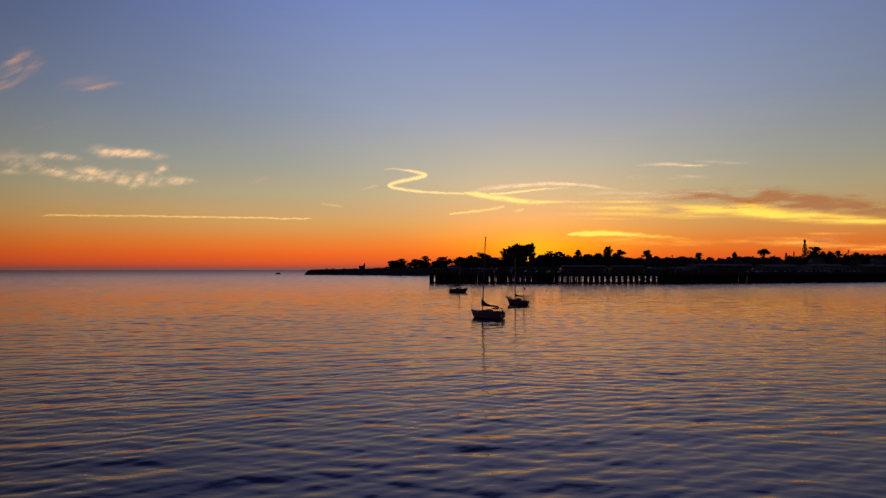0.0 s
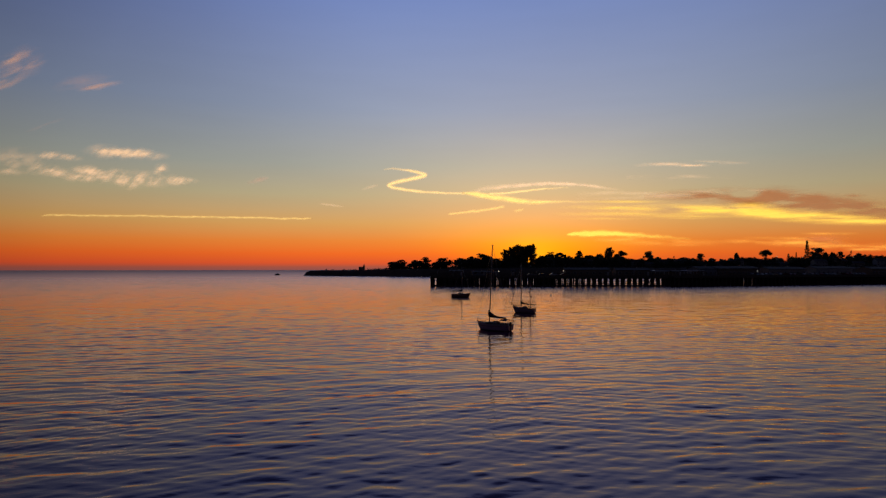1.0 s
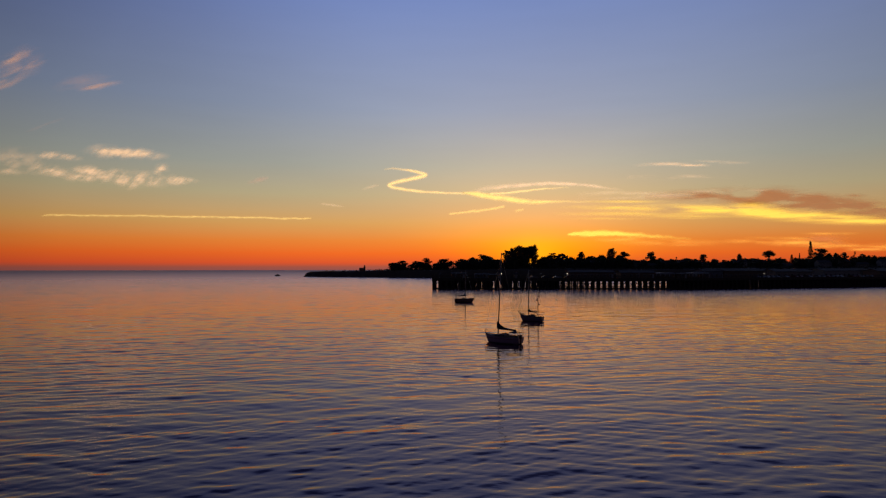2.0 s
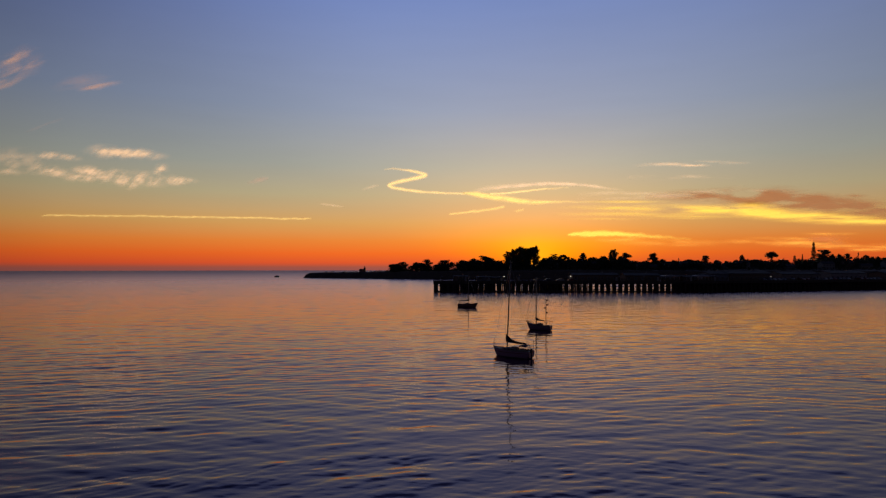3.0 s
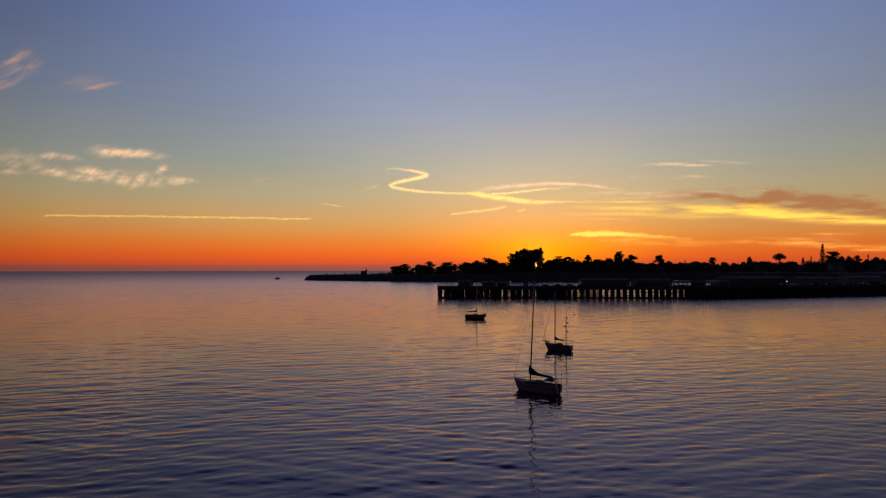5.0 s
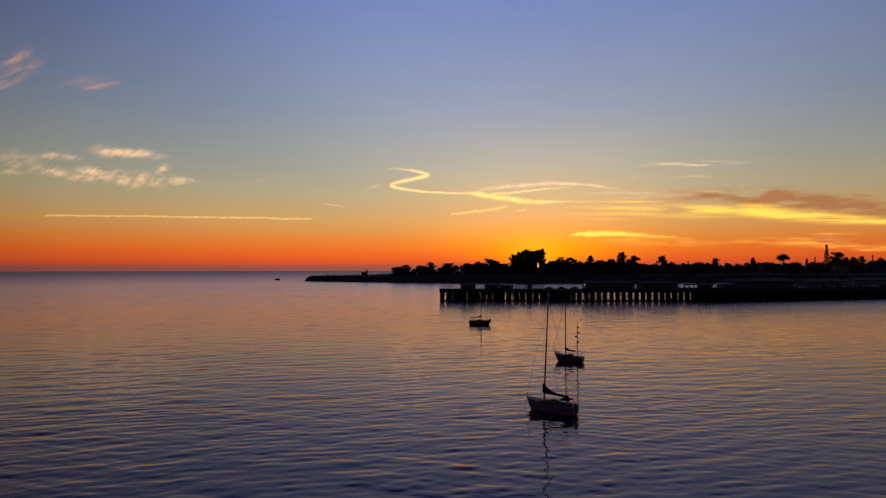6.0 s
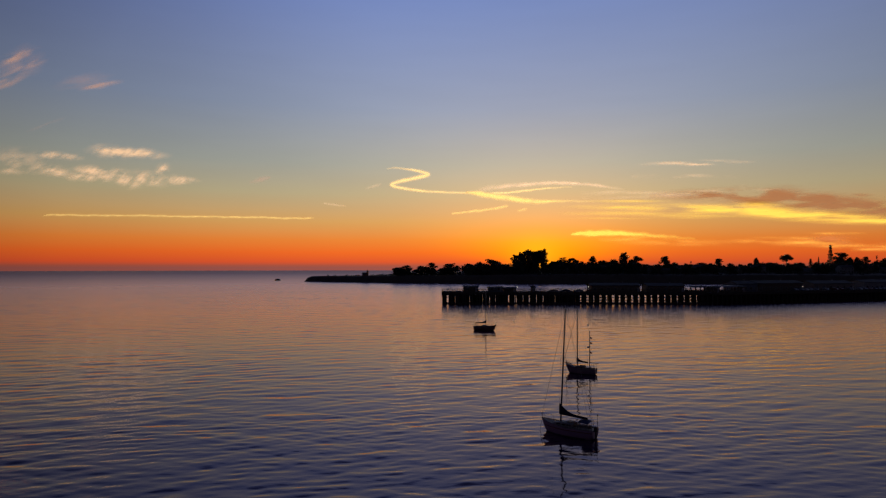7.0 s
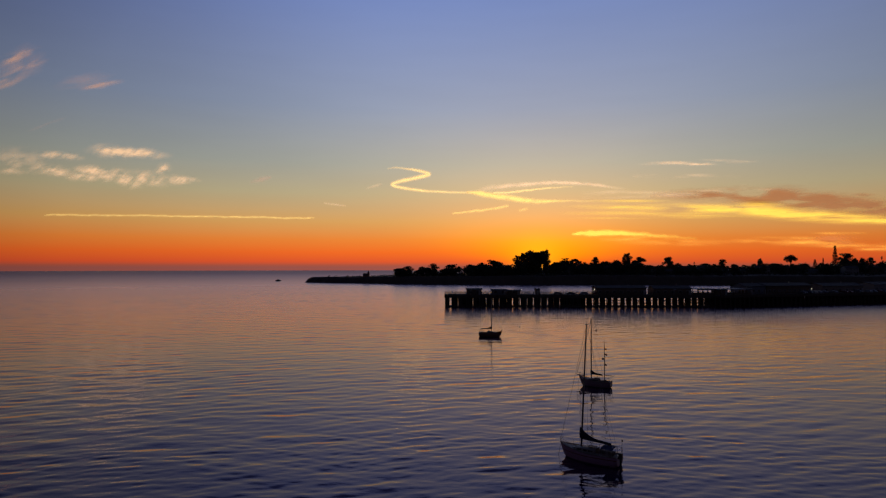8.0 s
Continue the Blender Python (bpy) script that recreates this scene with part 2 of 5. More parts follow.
BRICK_WALL = material("red_brick_masonry", (0.28, 0.13, 0.09), 0.9, scale=1.0, fine=14)
WINDOW_DARK = glass_material("unlit_window_glass", (0.02, 0.022, 0.026))
TRIM_WHITE = material("white_trim_paint", (0.36, 0.35, 0.35), 0.6, scale=1.5, fine=20, spread=0.1)
LAMP_GLOW = lamp_material("lamp_globe", (1.0, 0.86, 0.62), 3.0)
STEEL = material("galvanised_steel", (0.42, 0.43, 0.44), 0.45, metal=0.8, scale=4, fine=40, spread=0.15)
ALU = material("anodised_aluminium_spar", (0.17, 0.16, 0.16), 0.5, metal=0.3, scale=2, fine=30, spread=0.15)
GEL_WHITE = material("chalky_white_gelcoat", (0.30, 0.17, 0.26), 0.35, scale=1.2, fine=18, spread=0.12, bump=0.08)
GEL_CREAM = material("cream_deck_gelcoat", (0.24, 0.20, 0.20), 0.55, scale=1.2, fine=30, spread=0.15, bump=0.1)
HULL_RED = material("oxide_red_hull_paint", (0.16, 0.05, 0.035), 0.5, scale=1.0, fine=18, spread=0.2, bump=0.08)
BOOT_DARK = material("dark_antifouling", (0.035, 0.03, 0.03), 0.7, scale=2.0, fine=18)
CUSHION = material("sun_bleached_vinyl", (0.55, 0.50, 0.48), 0.7, scale=6, fine=50, spread=0.1)
HULL_PLUM = material("dull_plum_hull_paint", (0.18, 0.10, 0.14), 0.45, scale=1.0, fine=18, spread=0.2, bump=0.08)
TEAK = material("greyed_teak", (0.20, 0.12, 0.075), 0.65, scale=2.0, fine=30, stretch=(1, 0.2, 1))
CANVAS_NAVY = material("navy_canvas", (0.02, 0.025, 0.05), 0.9, scale=3.0, fine=60, spread=0.3)
CANVAS_BLUE = material("dark_blue_canvas", (0.035, 0.05, 0.12), 0.9, scale=3.0, fine=60, spread=0.2)
BLACK_PLASTIC = material("black_motor_cowl", (0.02, 0.02, 0.022), 0.4, scale=5, fine=60, spread=0.2)
ROPE = material("weathered_rope", (0.30, 0.27, 0.22), 0.9, scale=10, fine=90)
WIRE = material("stainless_wire", (0.35, 0.35, 0.36), 0.35, metal=0.9, scale=10, fine=90, spread=0.1)
BUOY_WHITE = material("scuffed_white_buoy", (0.6, 0.58, 0.55), 0.5, scale=3, fine=30)
FLAG_RED = material("faded_red_flag_cloth", (0.25, 0.03, 0.03), 0.9, scale=4, fine=60)
TYRE = material("tyre_rubber", (0.02, 0.02, 0.02), 0.8, scale=6, fine=50)
CAR_PAINTS = [material("silver_car_paint", (0.22, 0.22, 0.23), 0.3, metal=0.4, spread=0.05, bump=0.0),
              material("dark_blue_car_paint", (0.03, 0.045, 0.10), 0.3, metal=0.2, spread=0.05, bump=0.0),
              material("white_car_paint", (0.40, 0.40, 0.40), 0.3, spread=0.05, bump=0.0),
              material("dark_red_car_paint", (0.18, 0.02, 0.02), 0.3, metal=0.2, spread=0.05, bump=0.0)]


# ---- shapes ----
class Shape:
    """Vertices and faces of one mesh."""

    def __init__(self):
        self.v, self.f = [], []

    def box(self, x0, x1, y0, y1, z0, z1, taper=0.0):
        k = len(self.v)
        t = taper
        self.v += [(x0, y0, z0), (x1, y0, z0), (x1, y1, z0), (x0, y1, z0),
                   (x0 + t, y0 + t, z1), (x1 - t, y0 + t, z1), (x1 - t, y1 - t, z1), (x0 + t, y1 - t, z1)]
        self.f += [tuple(k + i for i in q) for q in ((3, 2, 1, 0), (4, 5, 6, 7), (0, 1, 5, 4), (1, 2, 6, 5), (2, 3, 7, 6), (3, 0, 4, 7))]
        return self

    def tube(self, points, radii, sides=8, caps=True):
        pts = [Vector(p) for p in points]
        k = len(self.v)
        for i, p in enumerate(pts):
            d = (pts[min(i + 1, len(pts) - 1)] - pts[max(i - 1, 0)]).normalized()
            a = d.cross(Vector((0, 0, 1)) if abs(d.z) < 0.9 else Vector((1, 0, 0))).normalized()
            b = d.cross(a)
            r = radii[i] if isinstance(radii, (list, tuple)) else radii
            for j in range(sides):
                w = 2 * math.pi * j / sides
                self.v.append(tuple(p + (a * math.cos(w) + b * math.sin(w)) * r))
        for i in range(len(pts) - 1):
            for j in range(sides):
                q = (j + 1) % sides
                self.f.append((k + i * sides + j, k + i * sides + q, k + (i + 1) * sides + q, k + (i + 1) * sides + j))
        if caps:
            self.f.append(tuple(k + j for j in reversed(range(sides))))
            self.f.append(tuple(k + (len(pts) - 1) * sides + j for j in range(sides)))
        return self

    def loft(self, rings, close_ring=False, cap=False):
        k, n = len(self.v), len(rings[0])
        for ring in rings:
            self.v += [tuple(p) for p in ring]
        for i in range(len(rings) - 1):
            for j in range(n if close_ring else n - 1):
                q = (j + 1) % n
                self.f.append((k + i * n + j, k + i * n + q, k + (i + 1) * n + q, k + (i + 1) * n + j))
        if cap:
            self.f.append(tuple(k + j for j in reversed(range(n))))
            self.f.append(tuple(k + (len(rings) - 1) * n + j for j in range(n)))
        return self

    def quads(self, corners):
        """Loose four-cornered pieces: an array of n x 4 x 3."""
        k = len(self.v)
        c = np.asarray(corners).reshape(-1, 3)
        self.v += [tuple(p) for p in c.tolist()]
        self.f += [(k + i, k + i + 1, k + i + 2, k + i + 3) for i in range(0, len(c), 4)]
        return self

    def mesh(self, name, mat, smooth=False):
        me = bpy.data.meshes.new(name)
        me.from_pydata(self.v, [], self.f)
        me.materials.append(mat)
        if smooth:
            me.polygons.foreach_set("use_smooth", [True] * len(me.polygons))
        me.update()
        return me


def part(name, shape, mat, parent=None, label="", smooth=False, at=None):
    """One mesh object, under a thing or a part."""
    ob = new(name, shape.mesh(name, mat, smooth) if isinstance(shape, Shape) else shape)
    if at is not None:
        ob.matrix_local = at
    if parent is not None:
        ob.parent = parent
    return tagged(ob, label)


def thing(name, m, label, category, group="", kind=""):
    ob = new(name)
    ob.empty_display_size = 0.5
    ob.matrix_world = m
    return tagged(ob, label, category, group, kind)


def soften(ob, width=0.03, segments=2):
    b = ob.modifiers.new("bevel", "BEVEL")
    b.width, b.segments, b.limit_method = width, segments, "ANGLE"
    return ob


# ---- the sea: one sheet of low swell and wind ripples that reaches the horizon ----
def build_sea():
    rng = np.random.default_rng(7)
    r = np.concatenate([[0.0], np.linspace(1.5, 12, 8), np.linspace(12.3, 60, 380), np.linspace(60.2, 110, 240), 110 + (np.exp(np.linspace(0, 1, 620)[1:] * 1.9) - 1) / (math.exp(1.9) - 1) * 510, 650 * (2900 / 650) ** np.linspace(0, 1, 70)])
    dense = np.radians(np.linspace(-48, 48, 590))
    wide = np.radians(np.linspace(48, 312, 80))[1:-1]
    a = np.concatenate([dense, wide])
    R, A = np.meshgrid(r, a, indexing="ij")
    X, Y = R * np.sin(A), R * np.cos(A) - 10.0
    step = np.gradient(r)[:, None] * np.ones_like(R)
    step = np.maximum(step, np.where(np.abs(np.degrees((A + np.pi) % (2 * np.pi) - np.pi)) > 48.1, R * 0.06, 0))
    Z, slope = np.zeros_like(R), np.zeros_like(R)
    for k in range(84):
        lam = 0.36 * (9.0 / 0.36) ** (rng.random() ** 1.25)
        ang = rng.normal(-0.13, 0.44)
        dx, dy = math.sin(ang), math.cos(ang)
        amp = SEA_STEEP * lam / (2 * math.pi) * (0.38 if lam > 4.5 else (0.66 if lam > 2.6 else (1.0 if lam > 1.3 else 1.5))) * math.sqrt(2 / 84) * (0.6 + 0.8 * rng.random())
        keep = np.clip((lam / step - 3.0) / 3.0, 0, 1)
        ph = 2 * math.pi / lam * (dx * X + dy * Y) + rng.random() * 6.28
        # wave height is scaled by distance from near the camera's start
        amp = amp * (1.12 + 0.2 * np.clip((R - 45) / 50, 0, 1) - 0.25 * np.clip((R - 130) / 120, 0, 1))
        slope += (2 * math.pi / lam * amp * keep) ** 2 * 0.3
        # groups of waves come and go along their crests
        group = 0.65 + 0.5 * np.sin(X * 0.21 / lam ** 0.5 + rng.random() * 6) * np.sin(Y * 0.16 / lam ** 0.5 + rng.random() * 6)
        Z += amp * keep * group * (np.sin(ph) + 0.26 * np.cos(2 * ph))
    # farther from the camera's start, long waves are steepened for the short ones dropped
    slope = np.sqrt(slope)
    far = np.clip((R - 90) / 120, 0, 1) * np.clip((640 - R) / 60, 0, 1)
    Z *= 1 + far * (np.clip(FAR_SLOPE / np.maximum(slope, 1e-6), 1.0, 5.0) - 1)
    n, m = R.shape
    co = np.stack([X, Y, Z], -1).reshape(-1, 3)
    idx = np.arange(n * m).reshape(n, m)
    nxt = np.roll(idx, -1, axis=1)
    quads = np.stack([idx[:-1], nxt[:-1], nxt[1:], idx[1:]], -1).reshape(-1, 4)
    me = bpy.data.meshes.new("water")
    me.vertices.add(len(co))
    me.vertices.foreach_set("co", co.ravel())
    me.loops.add(quads.size)
    me.loops.foreach_set("vertex_index", quads.ravel())
    me.polygons.add(len(quads))
    me.polygons.foreach_set("loop_start", np.arange(0, quads.size, 4))
    me.polygons.foreach_set("use_smooth", np.ones(len(quads), bool))
    me.update(calc_edges=True)
    me.materials.append(WATER)
    ob = new("water", me)
    return tagged(ob, "dark blue rippled sea water under a sunset sky", "sea", kind="structure")


SEA_STEEP = 0.069
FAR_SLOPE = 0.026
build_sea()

# ---- the headland ----
COAST = [(-164, 694), (-128, 674), (-88, 652), (-52, 634), (-20, 621), (25, 606), (70, 600), (120, 598), (180, 596), (260, 590),
         (360, 580), (520, 560), (900, 520), (1900, 440), (1900, 2000), (1000, 2100), (420, 1400), (150, 1000), (20, 800),
         (-60, 735), (-120, 712), (-158, 704)]


def coast_distance(x, y):
    """Signed distance from the shoreline, positive on land."""
    x, y = np.asarray(x, float), np.asarray(y, float)
    best, inside = np.full(x.shape, 1e9), np.zeros(x.shape, bool)
    for (ax, ay), (bx, by) in zip(COAST, COAST[1:] + COAST[:1]):
        ex, ey = bx - ax, by - ay
        t = np.clip(((x - ax) * ex + (y - ay) * ey) / (ex * ex + ey * ey), 0, 1)
        best = np.minimum(best, np.hypot(x - ax - t * ex, y - ay - t * ey))
        cross = (ay > y) != (by > y)
        with np.errstate(divide="ignore", invalid="ignore"):
            inside ^= cross & (x < (bx - ax) * (y - ay) / (by - ay) + ax)
    return np.where(inside, best, -best)


def wobble(x, y):
    return np.sin(x * 0.11 + y * 0.07) + 0.6 * np.sin(x * 0.29 - y * 0.23 + 1.3) + 0.4 * np.sin(x * 0.61 + y * 0.5 + 4.0)


def land_height(x, y):
    x, y = np.asarray(x, float), np.asarray(y, float)
    s = coast_distance(x, y) + wobble(x, y) * 0.9
    bluff = 6.6 + np.clip((x + 100) / 160, 0, 1) * 2.4
    z = np.where(s < 0, s * 0.5, np.clip(s / 5.0, 0, 1) ** 0.7 * bluff)
    rise = np.clip((s - 14) / 110, 0, 1) * np.clip((x + 90) / 180, 0, 1)
    return np.maximum(z + rise * 4.5 + wobble(x * 0.35, y * 0.35) * 0.25 * (s > 4), -3.0)


def build_land():
    xs = np.concatenate([np.linspace(-180, 520, 330), np.linspace(526, 1940, 60)])
    ys = np.concatenate([np.linspace(540, 760, 150), np.linspace(766, 2140, 60)])
    X, Y = np.meshgrid(xs, ys, indexing="ij")
    Z = land_height(X, Y)
    n, m = X.shape
    idx = np.arange(n * m).reshape(n, m)
    q = np.stack([idx[:-1, :-1], idx[1:, :-1], idx[1:, 1:], idx[:-1, 1:]], -1).reshape(-1, 4)
    keep = Z.reshape(-1)[q].max(1) > -2.5
    me = bpy.data.meshes.new("ground")
    me.from_pydata(np.stack([X, Y, Z], -1).reshape(-1, 3).tolist(), [], q[keep].tolist())
    me.polygons.foreach_set("use_smooth", [True] * len(me.polygons))
    me.materials.append(SAND_ROCK)
    return tagged(new("ground", me), "dark rocky bluff with a flat grassy top", "headland", kind="structure")


build_land()


def boulder(name, m, size, label, seed):
    rng = random.Random(seed)
    bm = bmesh.new()
    bmesh.ops.create_icosphere(bm, subdivisions=4, radius=1.0)
    for v in bm.verts:
        n = 0.75 + 0.35 * noise.noise(v.co * 1.4 + Vector((seed, 0, 0))) + 0.15 * noise.noise(v.co * 4.0)
        v.co = Vector((v.co.x * size[0], v.co.y * size[1], v.co.z * size[2])) * n
    me = bpy.data.meshes.new(name)
    bm.to_mesh(me)
    bm.free()
    me.materials.append(WET_ROCK)
    ob = new(name, me)
    ob.matrix_world = m @ pose(0, 0, 0, 0, 0, rng.uniform(0, 360))
    return tagged(ob, label, "rock")


boulder("sea_rock", pose(-209, 748, 0.3), (5.6, 4.0, 2.4), "low dark rock islet standing in the sea", 3)
for i in range(16):
    rng = random.Random(40 + i)
    u = rng.random()
    j = rng.randrange(0, 8)
    (ax, ay), (bx, by) = COAST[j], COAST[j + 1]
    s = rng.uniform(0.8, 2.2)
    boulder("shore_rock", pose(ax + (bx - ax) * u, ay + (by - ay) * u - 1.5, 0.0), (s * 1.6, s, s * 0.7), "dark wet boulder at the foot of the bluff", 60 + i)


# ---- trees ----
def leaf_quads(rng, centres, size, per, spread, flat=1.0):
    """Small leaf sprays round many centres."""
    c = np.repeat(np.asarray(centres), per, axis=0)
    n = len(c)
    d = rng.normal(size=(n, 3)) * np.asarray(spread)
    p = c + d
    u = rng.normal(size=(n, 3))
    u /= np.linalg.norm(u, axis=1, keepdims=True)
    w = rng.normal(size=(n, 3)) * (1, 1, flat)
    w -= (w * u).sum(1, keepdims=True) * u
    w /= np.linalg.norm(w, axis=1, keepdims=True)
    s = size * rng.uniform(0.5, 1.3, (n, 1))
    return np.stack([p - u * s, p - w * s * 0.55, p + u * s, p + w * s * 0.55], 1)


def clump_leaves(rng, clumps, size, dense):
    """Leaf sprays that fill rounded clumps (x, y, z, radius, flatness), thickest towards their outside."""
    quads = []
    for x, y, z, r, flat in clumps:
        n = max(8, int(dense * r * r))
        d = rng.normal(size=(n, 3))
        d /= np.linalg.norm(d, axis=1, keepdims=True)
        lump = 1 + 0.16 * np.sin(d[:, :1] * 5 + x) * np.sin(d[:, 1:2] * 6 + z) + 0.1 * np.sin(d[:, 2:] * 9 + y)
        c = np.array((x, y, z)) + d * lump * rng.random((n, 1)) ** 0.42 * r * np.array((1, 1, flat))
        quads.append(leaf_quads(rng, c, size, 1, (0.05, 0.05, 0.05), 0.7))
    return np.concatenate(quads)


def make_tree(kind, seed, label, dense=34, gap=None):
    """A tree at the origin; its height is the nominal height of its kind. gap drops the sprays that it returns True for."""
    rng = np.random.default_rng(seed)
    rr = random.Random(seed)
    tree = thing(NAMES[kind], Matrix.Identity(4), label, "tree", "trees on the headland")
    wood, clumps = Shape(), []

    def limb(x, y, z0, z1, r, base=0.0):
        wood.tube([(base, 0, z0), (base + (x - base) * 0.45, y * 0.45, z0 + (z1 - z0) * 0.62), (x, y, z1)], [r, r * 0.6, r * 0.2], 5)

    if kind == "cypress":            # 12 m, a wind-shaped dome of flat layered clumps
        lean = rr.choice([-1.2, 0.4, 1.5])
        wood.tube([(0, 0, -1), (lean * 0.2, 0, 2), (lean * 0.6, 0.2, 5), (lean, 0, 9.5)], [0.55, 0.42, 0.3, 0.1], 8)
        for k in range(34):
            z1 = 1.4 + 8.4 * (k + rr.random()) / 34
            wide = 3.9 * math.sqrt(max(0.05, 1 - ((z1 - 3.6) / 7.6) ** 2)) * rr.uniform(0.2, 1.0)
            a, r = rr.uniform(0, 6.28), rr.uniform(1.3, 2.1) * (1.1 - z1 / 26)
            x, y = lean * z1 / 9 + math.cos(a) * wide, math.sin(a) * wide
            limb(x, y, max(0.8, z1 - 2.4), z1, 0.15, lean * z1 / 12)
            clumps.append((x, y, z1 + 0.2, r, rr.uniform(0.55, 0.8)))
        for k in range(4):
            clumps.append((lean + rr.gauss(0, 1.0), rr.gauss(0, 1.0), rr.uniform(9.6, 11.0), rr.uniform(1.0, 1.4), 0.6))
        crown, mat = clump_leaves(rng, clumps, 0.42, dense), LEAF
    elif kind == "gum":              # 22 m, a high open crown of separate round clumps
        wood.tube([(0, 0, -1), (0.3, 0, 5), (0.1, 0.2, 10), (0.6, 0, 17.5)], [0.7, 0.5, 0.4, 0.12], 8)
        for k in range(34):
            z1 = 6.5 + 12.8 * ((k + rr.random()) / 34) ** 0.85
            wide = (4.9 - 0.075 * (z1 - 13.0) ** 2) * rr.uniform(0.2, 1.0)
            a, r = rr.uniform(0, 6.28), rr.uniform(1.5, 2.4)
            x, y = math.cos(a) * max(0.6, wide), math.sin(a) * max(0.6, wide)
            limb(x, y, max(4.5, z1 - 5.0), z1, 0.24, 0.2)
            clumps.append((x, y, z1, r, rr.uniform(0.7, 0.95)))
        for k in range(3):
            clumps.append((rr.gauss(0.5, 1.3), rr.gauss(0, 1.2), rr.uniform(19.2, 20.5), rr.uniform(1.1, 1.6), 0.85))
        for k in range(13):            # low growth round the stem
            clumps.append((rr.gauss(0, 3.0), rr.gauss(0, 2.4), rr.uniform(1.0, 7.5), rr.uniform(1.8, 2.6), 0.9))
        crown, mat = clump_leaves(rng, clumps, 0.46, dense), LEAF_EUC
    elif kind == "oak":              # 10 m, a low dense crown with an uneven edge
        wood.tube([(0, 0, -1), (0.1, 0, 2.5), (-0.2, 0, 5.5)], [0.45, 0.35, 0.15], 8)
        for k in range(30):
            a, e = rr.uniform(0, 6.28), rr.uniform(-0.5, 1.4)
            rad = rr.uniform(2.0, 3.6)
            x, y, z1 = math.cos(a) * math.cos(e) * rad * 1.05, math.sin(a) * math.cos(e) * rad * 1.05, 4.9 + math.sin(e) * rad * 1.1
            limb(x, y, 2.4, z1, 0.16)
            clumps.append((x, y, z1, rr.uniform(1.1, 1.75), rr.uniform(0.7, 0.95)))
        for k in range(7):
            clumps.append((rr.gauss(0, 2.2), rr.gauss(0, 2.2), rr.uniform(0.8, 2.6), rr.uniform(1.0, 1.5), 0.9))
        crown, mat = clump_leaves(rng, clumps, 0.42, dense), LEAF
    elif kind == "umbrella":         # 15 m, a bare stem and a wide flat head
        wood.tube([(0, 0, -1), (0.2, 0, 5), (0, 0, 10)], [0.5, 0.38, 0.25], 8)
        for k in range(22):
            a, out = k * 2.4 + rr.uniform(-0.2, 0.2), 5.8 * math.sqrt((k + 0.5) / 22)
            x, y, z1 = math.cos(a) * out, math.sin(a) * out, 13.6 - (out / 6.0) ** 2 * 3.4 - rr.uniform(0, 1.0)
            limb(x, y, rr.uniform(6.5, 9.5), z1, 0.2)
            clumps.append((x, y, z1 - 0.3, rr.uniform(1.6, 2.3), 0.9))
        for k in range(9):
            clumps.append((rr.uniform(-5.2, 4.0), rr.gauss(0, 2.0), rr.uniform(8.0, 10.8), rr.uniform(1.1, 1.7), 0.75))
        crown, mat = clump_leaves(rng, clumps, 0.42, dense), LEAF
    elif kind == "pine":             # 22 m, a straight stem with tiers of level branches and gaps between them
        wood.tube([(0, 0, -1), (0, 0, 10), (0, 0, 22)], [0.4, 0.28, 0.05], 8)
        for k in range(15):
            z0 = 3.2 + k * 1.26
            out = 3.0 * (1 - k / 15.5) * rr.uniform(0.7, 1.15) + 0.2
            for q in range(6):
                a = q * 1.047 + k * 0.5 + rr.uniform(-0.2, 0.2)
                if rr.random() < (0.05 if k < 5 else 0.2):
                    continue
                x, y = math.cos(a) * out, math.sin(a) * out
                wood.tube([(0, 0, z0), (x, y, z0 + 0.25)], [0.08, 0.02], 4)
                for e in (0.45, 0.8, 1.0):
                    clumps.append((x * e, y * e, z0 + 0.3 * e, 0.62, 0.85))
        clumps.append((0, 0, 21.6, 0.4, 1.4))
        crown, mat = clump_leaves(rng, clumps, 0.34, 60), LEAF
    else:                            # palm, 14 m
        wood.tube([(0, 0, -1), (0.2, 0, 6), (0.1, 0, 12.6)], [0.3, 0.24, 0.2], 8)
        crown = Shape()
        for k in range(34):
            a, e = rr.uniform(0, 6.28), rr.uniform(-0.9, 1.2)
            d = Vector((math.cos(a) * math.cos(e), math.sin(a) * math.cos(e), math.sin(e)))
            p = [Vector((0.1, 0, 12.6)) + d * s - Vector((0, 0, 0.16 * s * s)) for s in (0.2, 0.9, 1.6, 2.2)]
            side = d.cross(Vector((0, 0, 1))).normalized()
            ring = [[q - side * w, q + Vector((0, 0, 0.05)), q + side * w] for q, w in zip(p, (0.05, 0.28, 0.34, 0.05))]
            crown.loft(ring)
        mat = LEAF_EUC
    if not isinstance(crown, Shape):
        if gap:
            crown = crown[~gap(crown.mean(1))]
        crown = Shape().quads(crown)
    part("trunk", wood, BARK, tree, smooth=True)
    part("crown", crown, mat, tree)
    return tree


NAMES = {"cypress": "cypress_tree", "gum": "eucalyptus_tree", "oak": "broadleaf_tree", "umbrella": "umbrella_pine_tree",
         "pine": "conifer_tree", "palm": "palm_tree"}
LABELS = {"cypress": "dark spreading cypress tree on the grassy bluff", "gum": "tall open eucalyptus tree with clumped dark foliage",
          "oak": "dense dark broadleaf tree among the houses", "umbrella": "flat-topped umbrella pine tree over the roofs",
          "pine": "tall slender conifer with tiers of branches", "palm": "slim palm tree with a small round head"}
FULL = {"cypress": 1.42, "gum": 1.26, "oak": 1.25}
NOMINAL = {"cypress": (12.0, 10.0), "gum": (22.0, 13.0), "oak": (10.0, 9.5), "umbrella": (15.0, 16.0), "pine": (22.4, 6.4), "palm": (14.4, 4.4)}

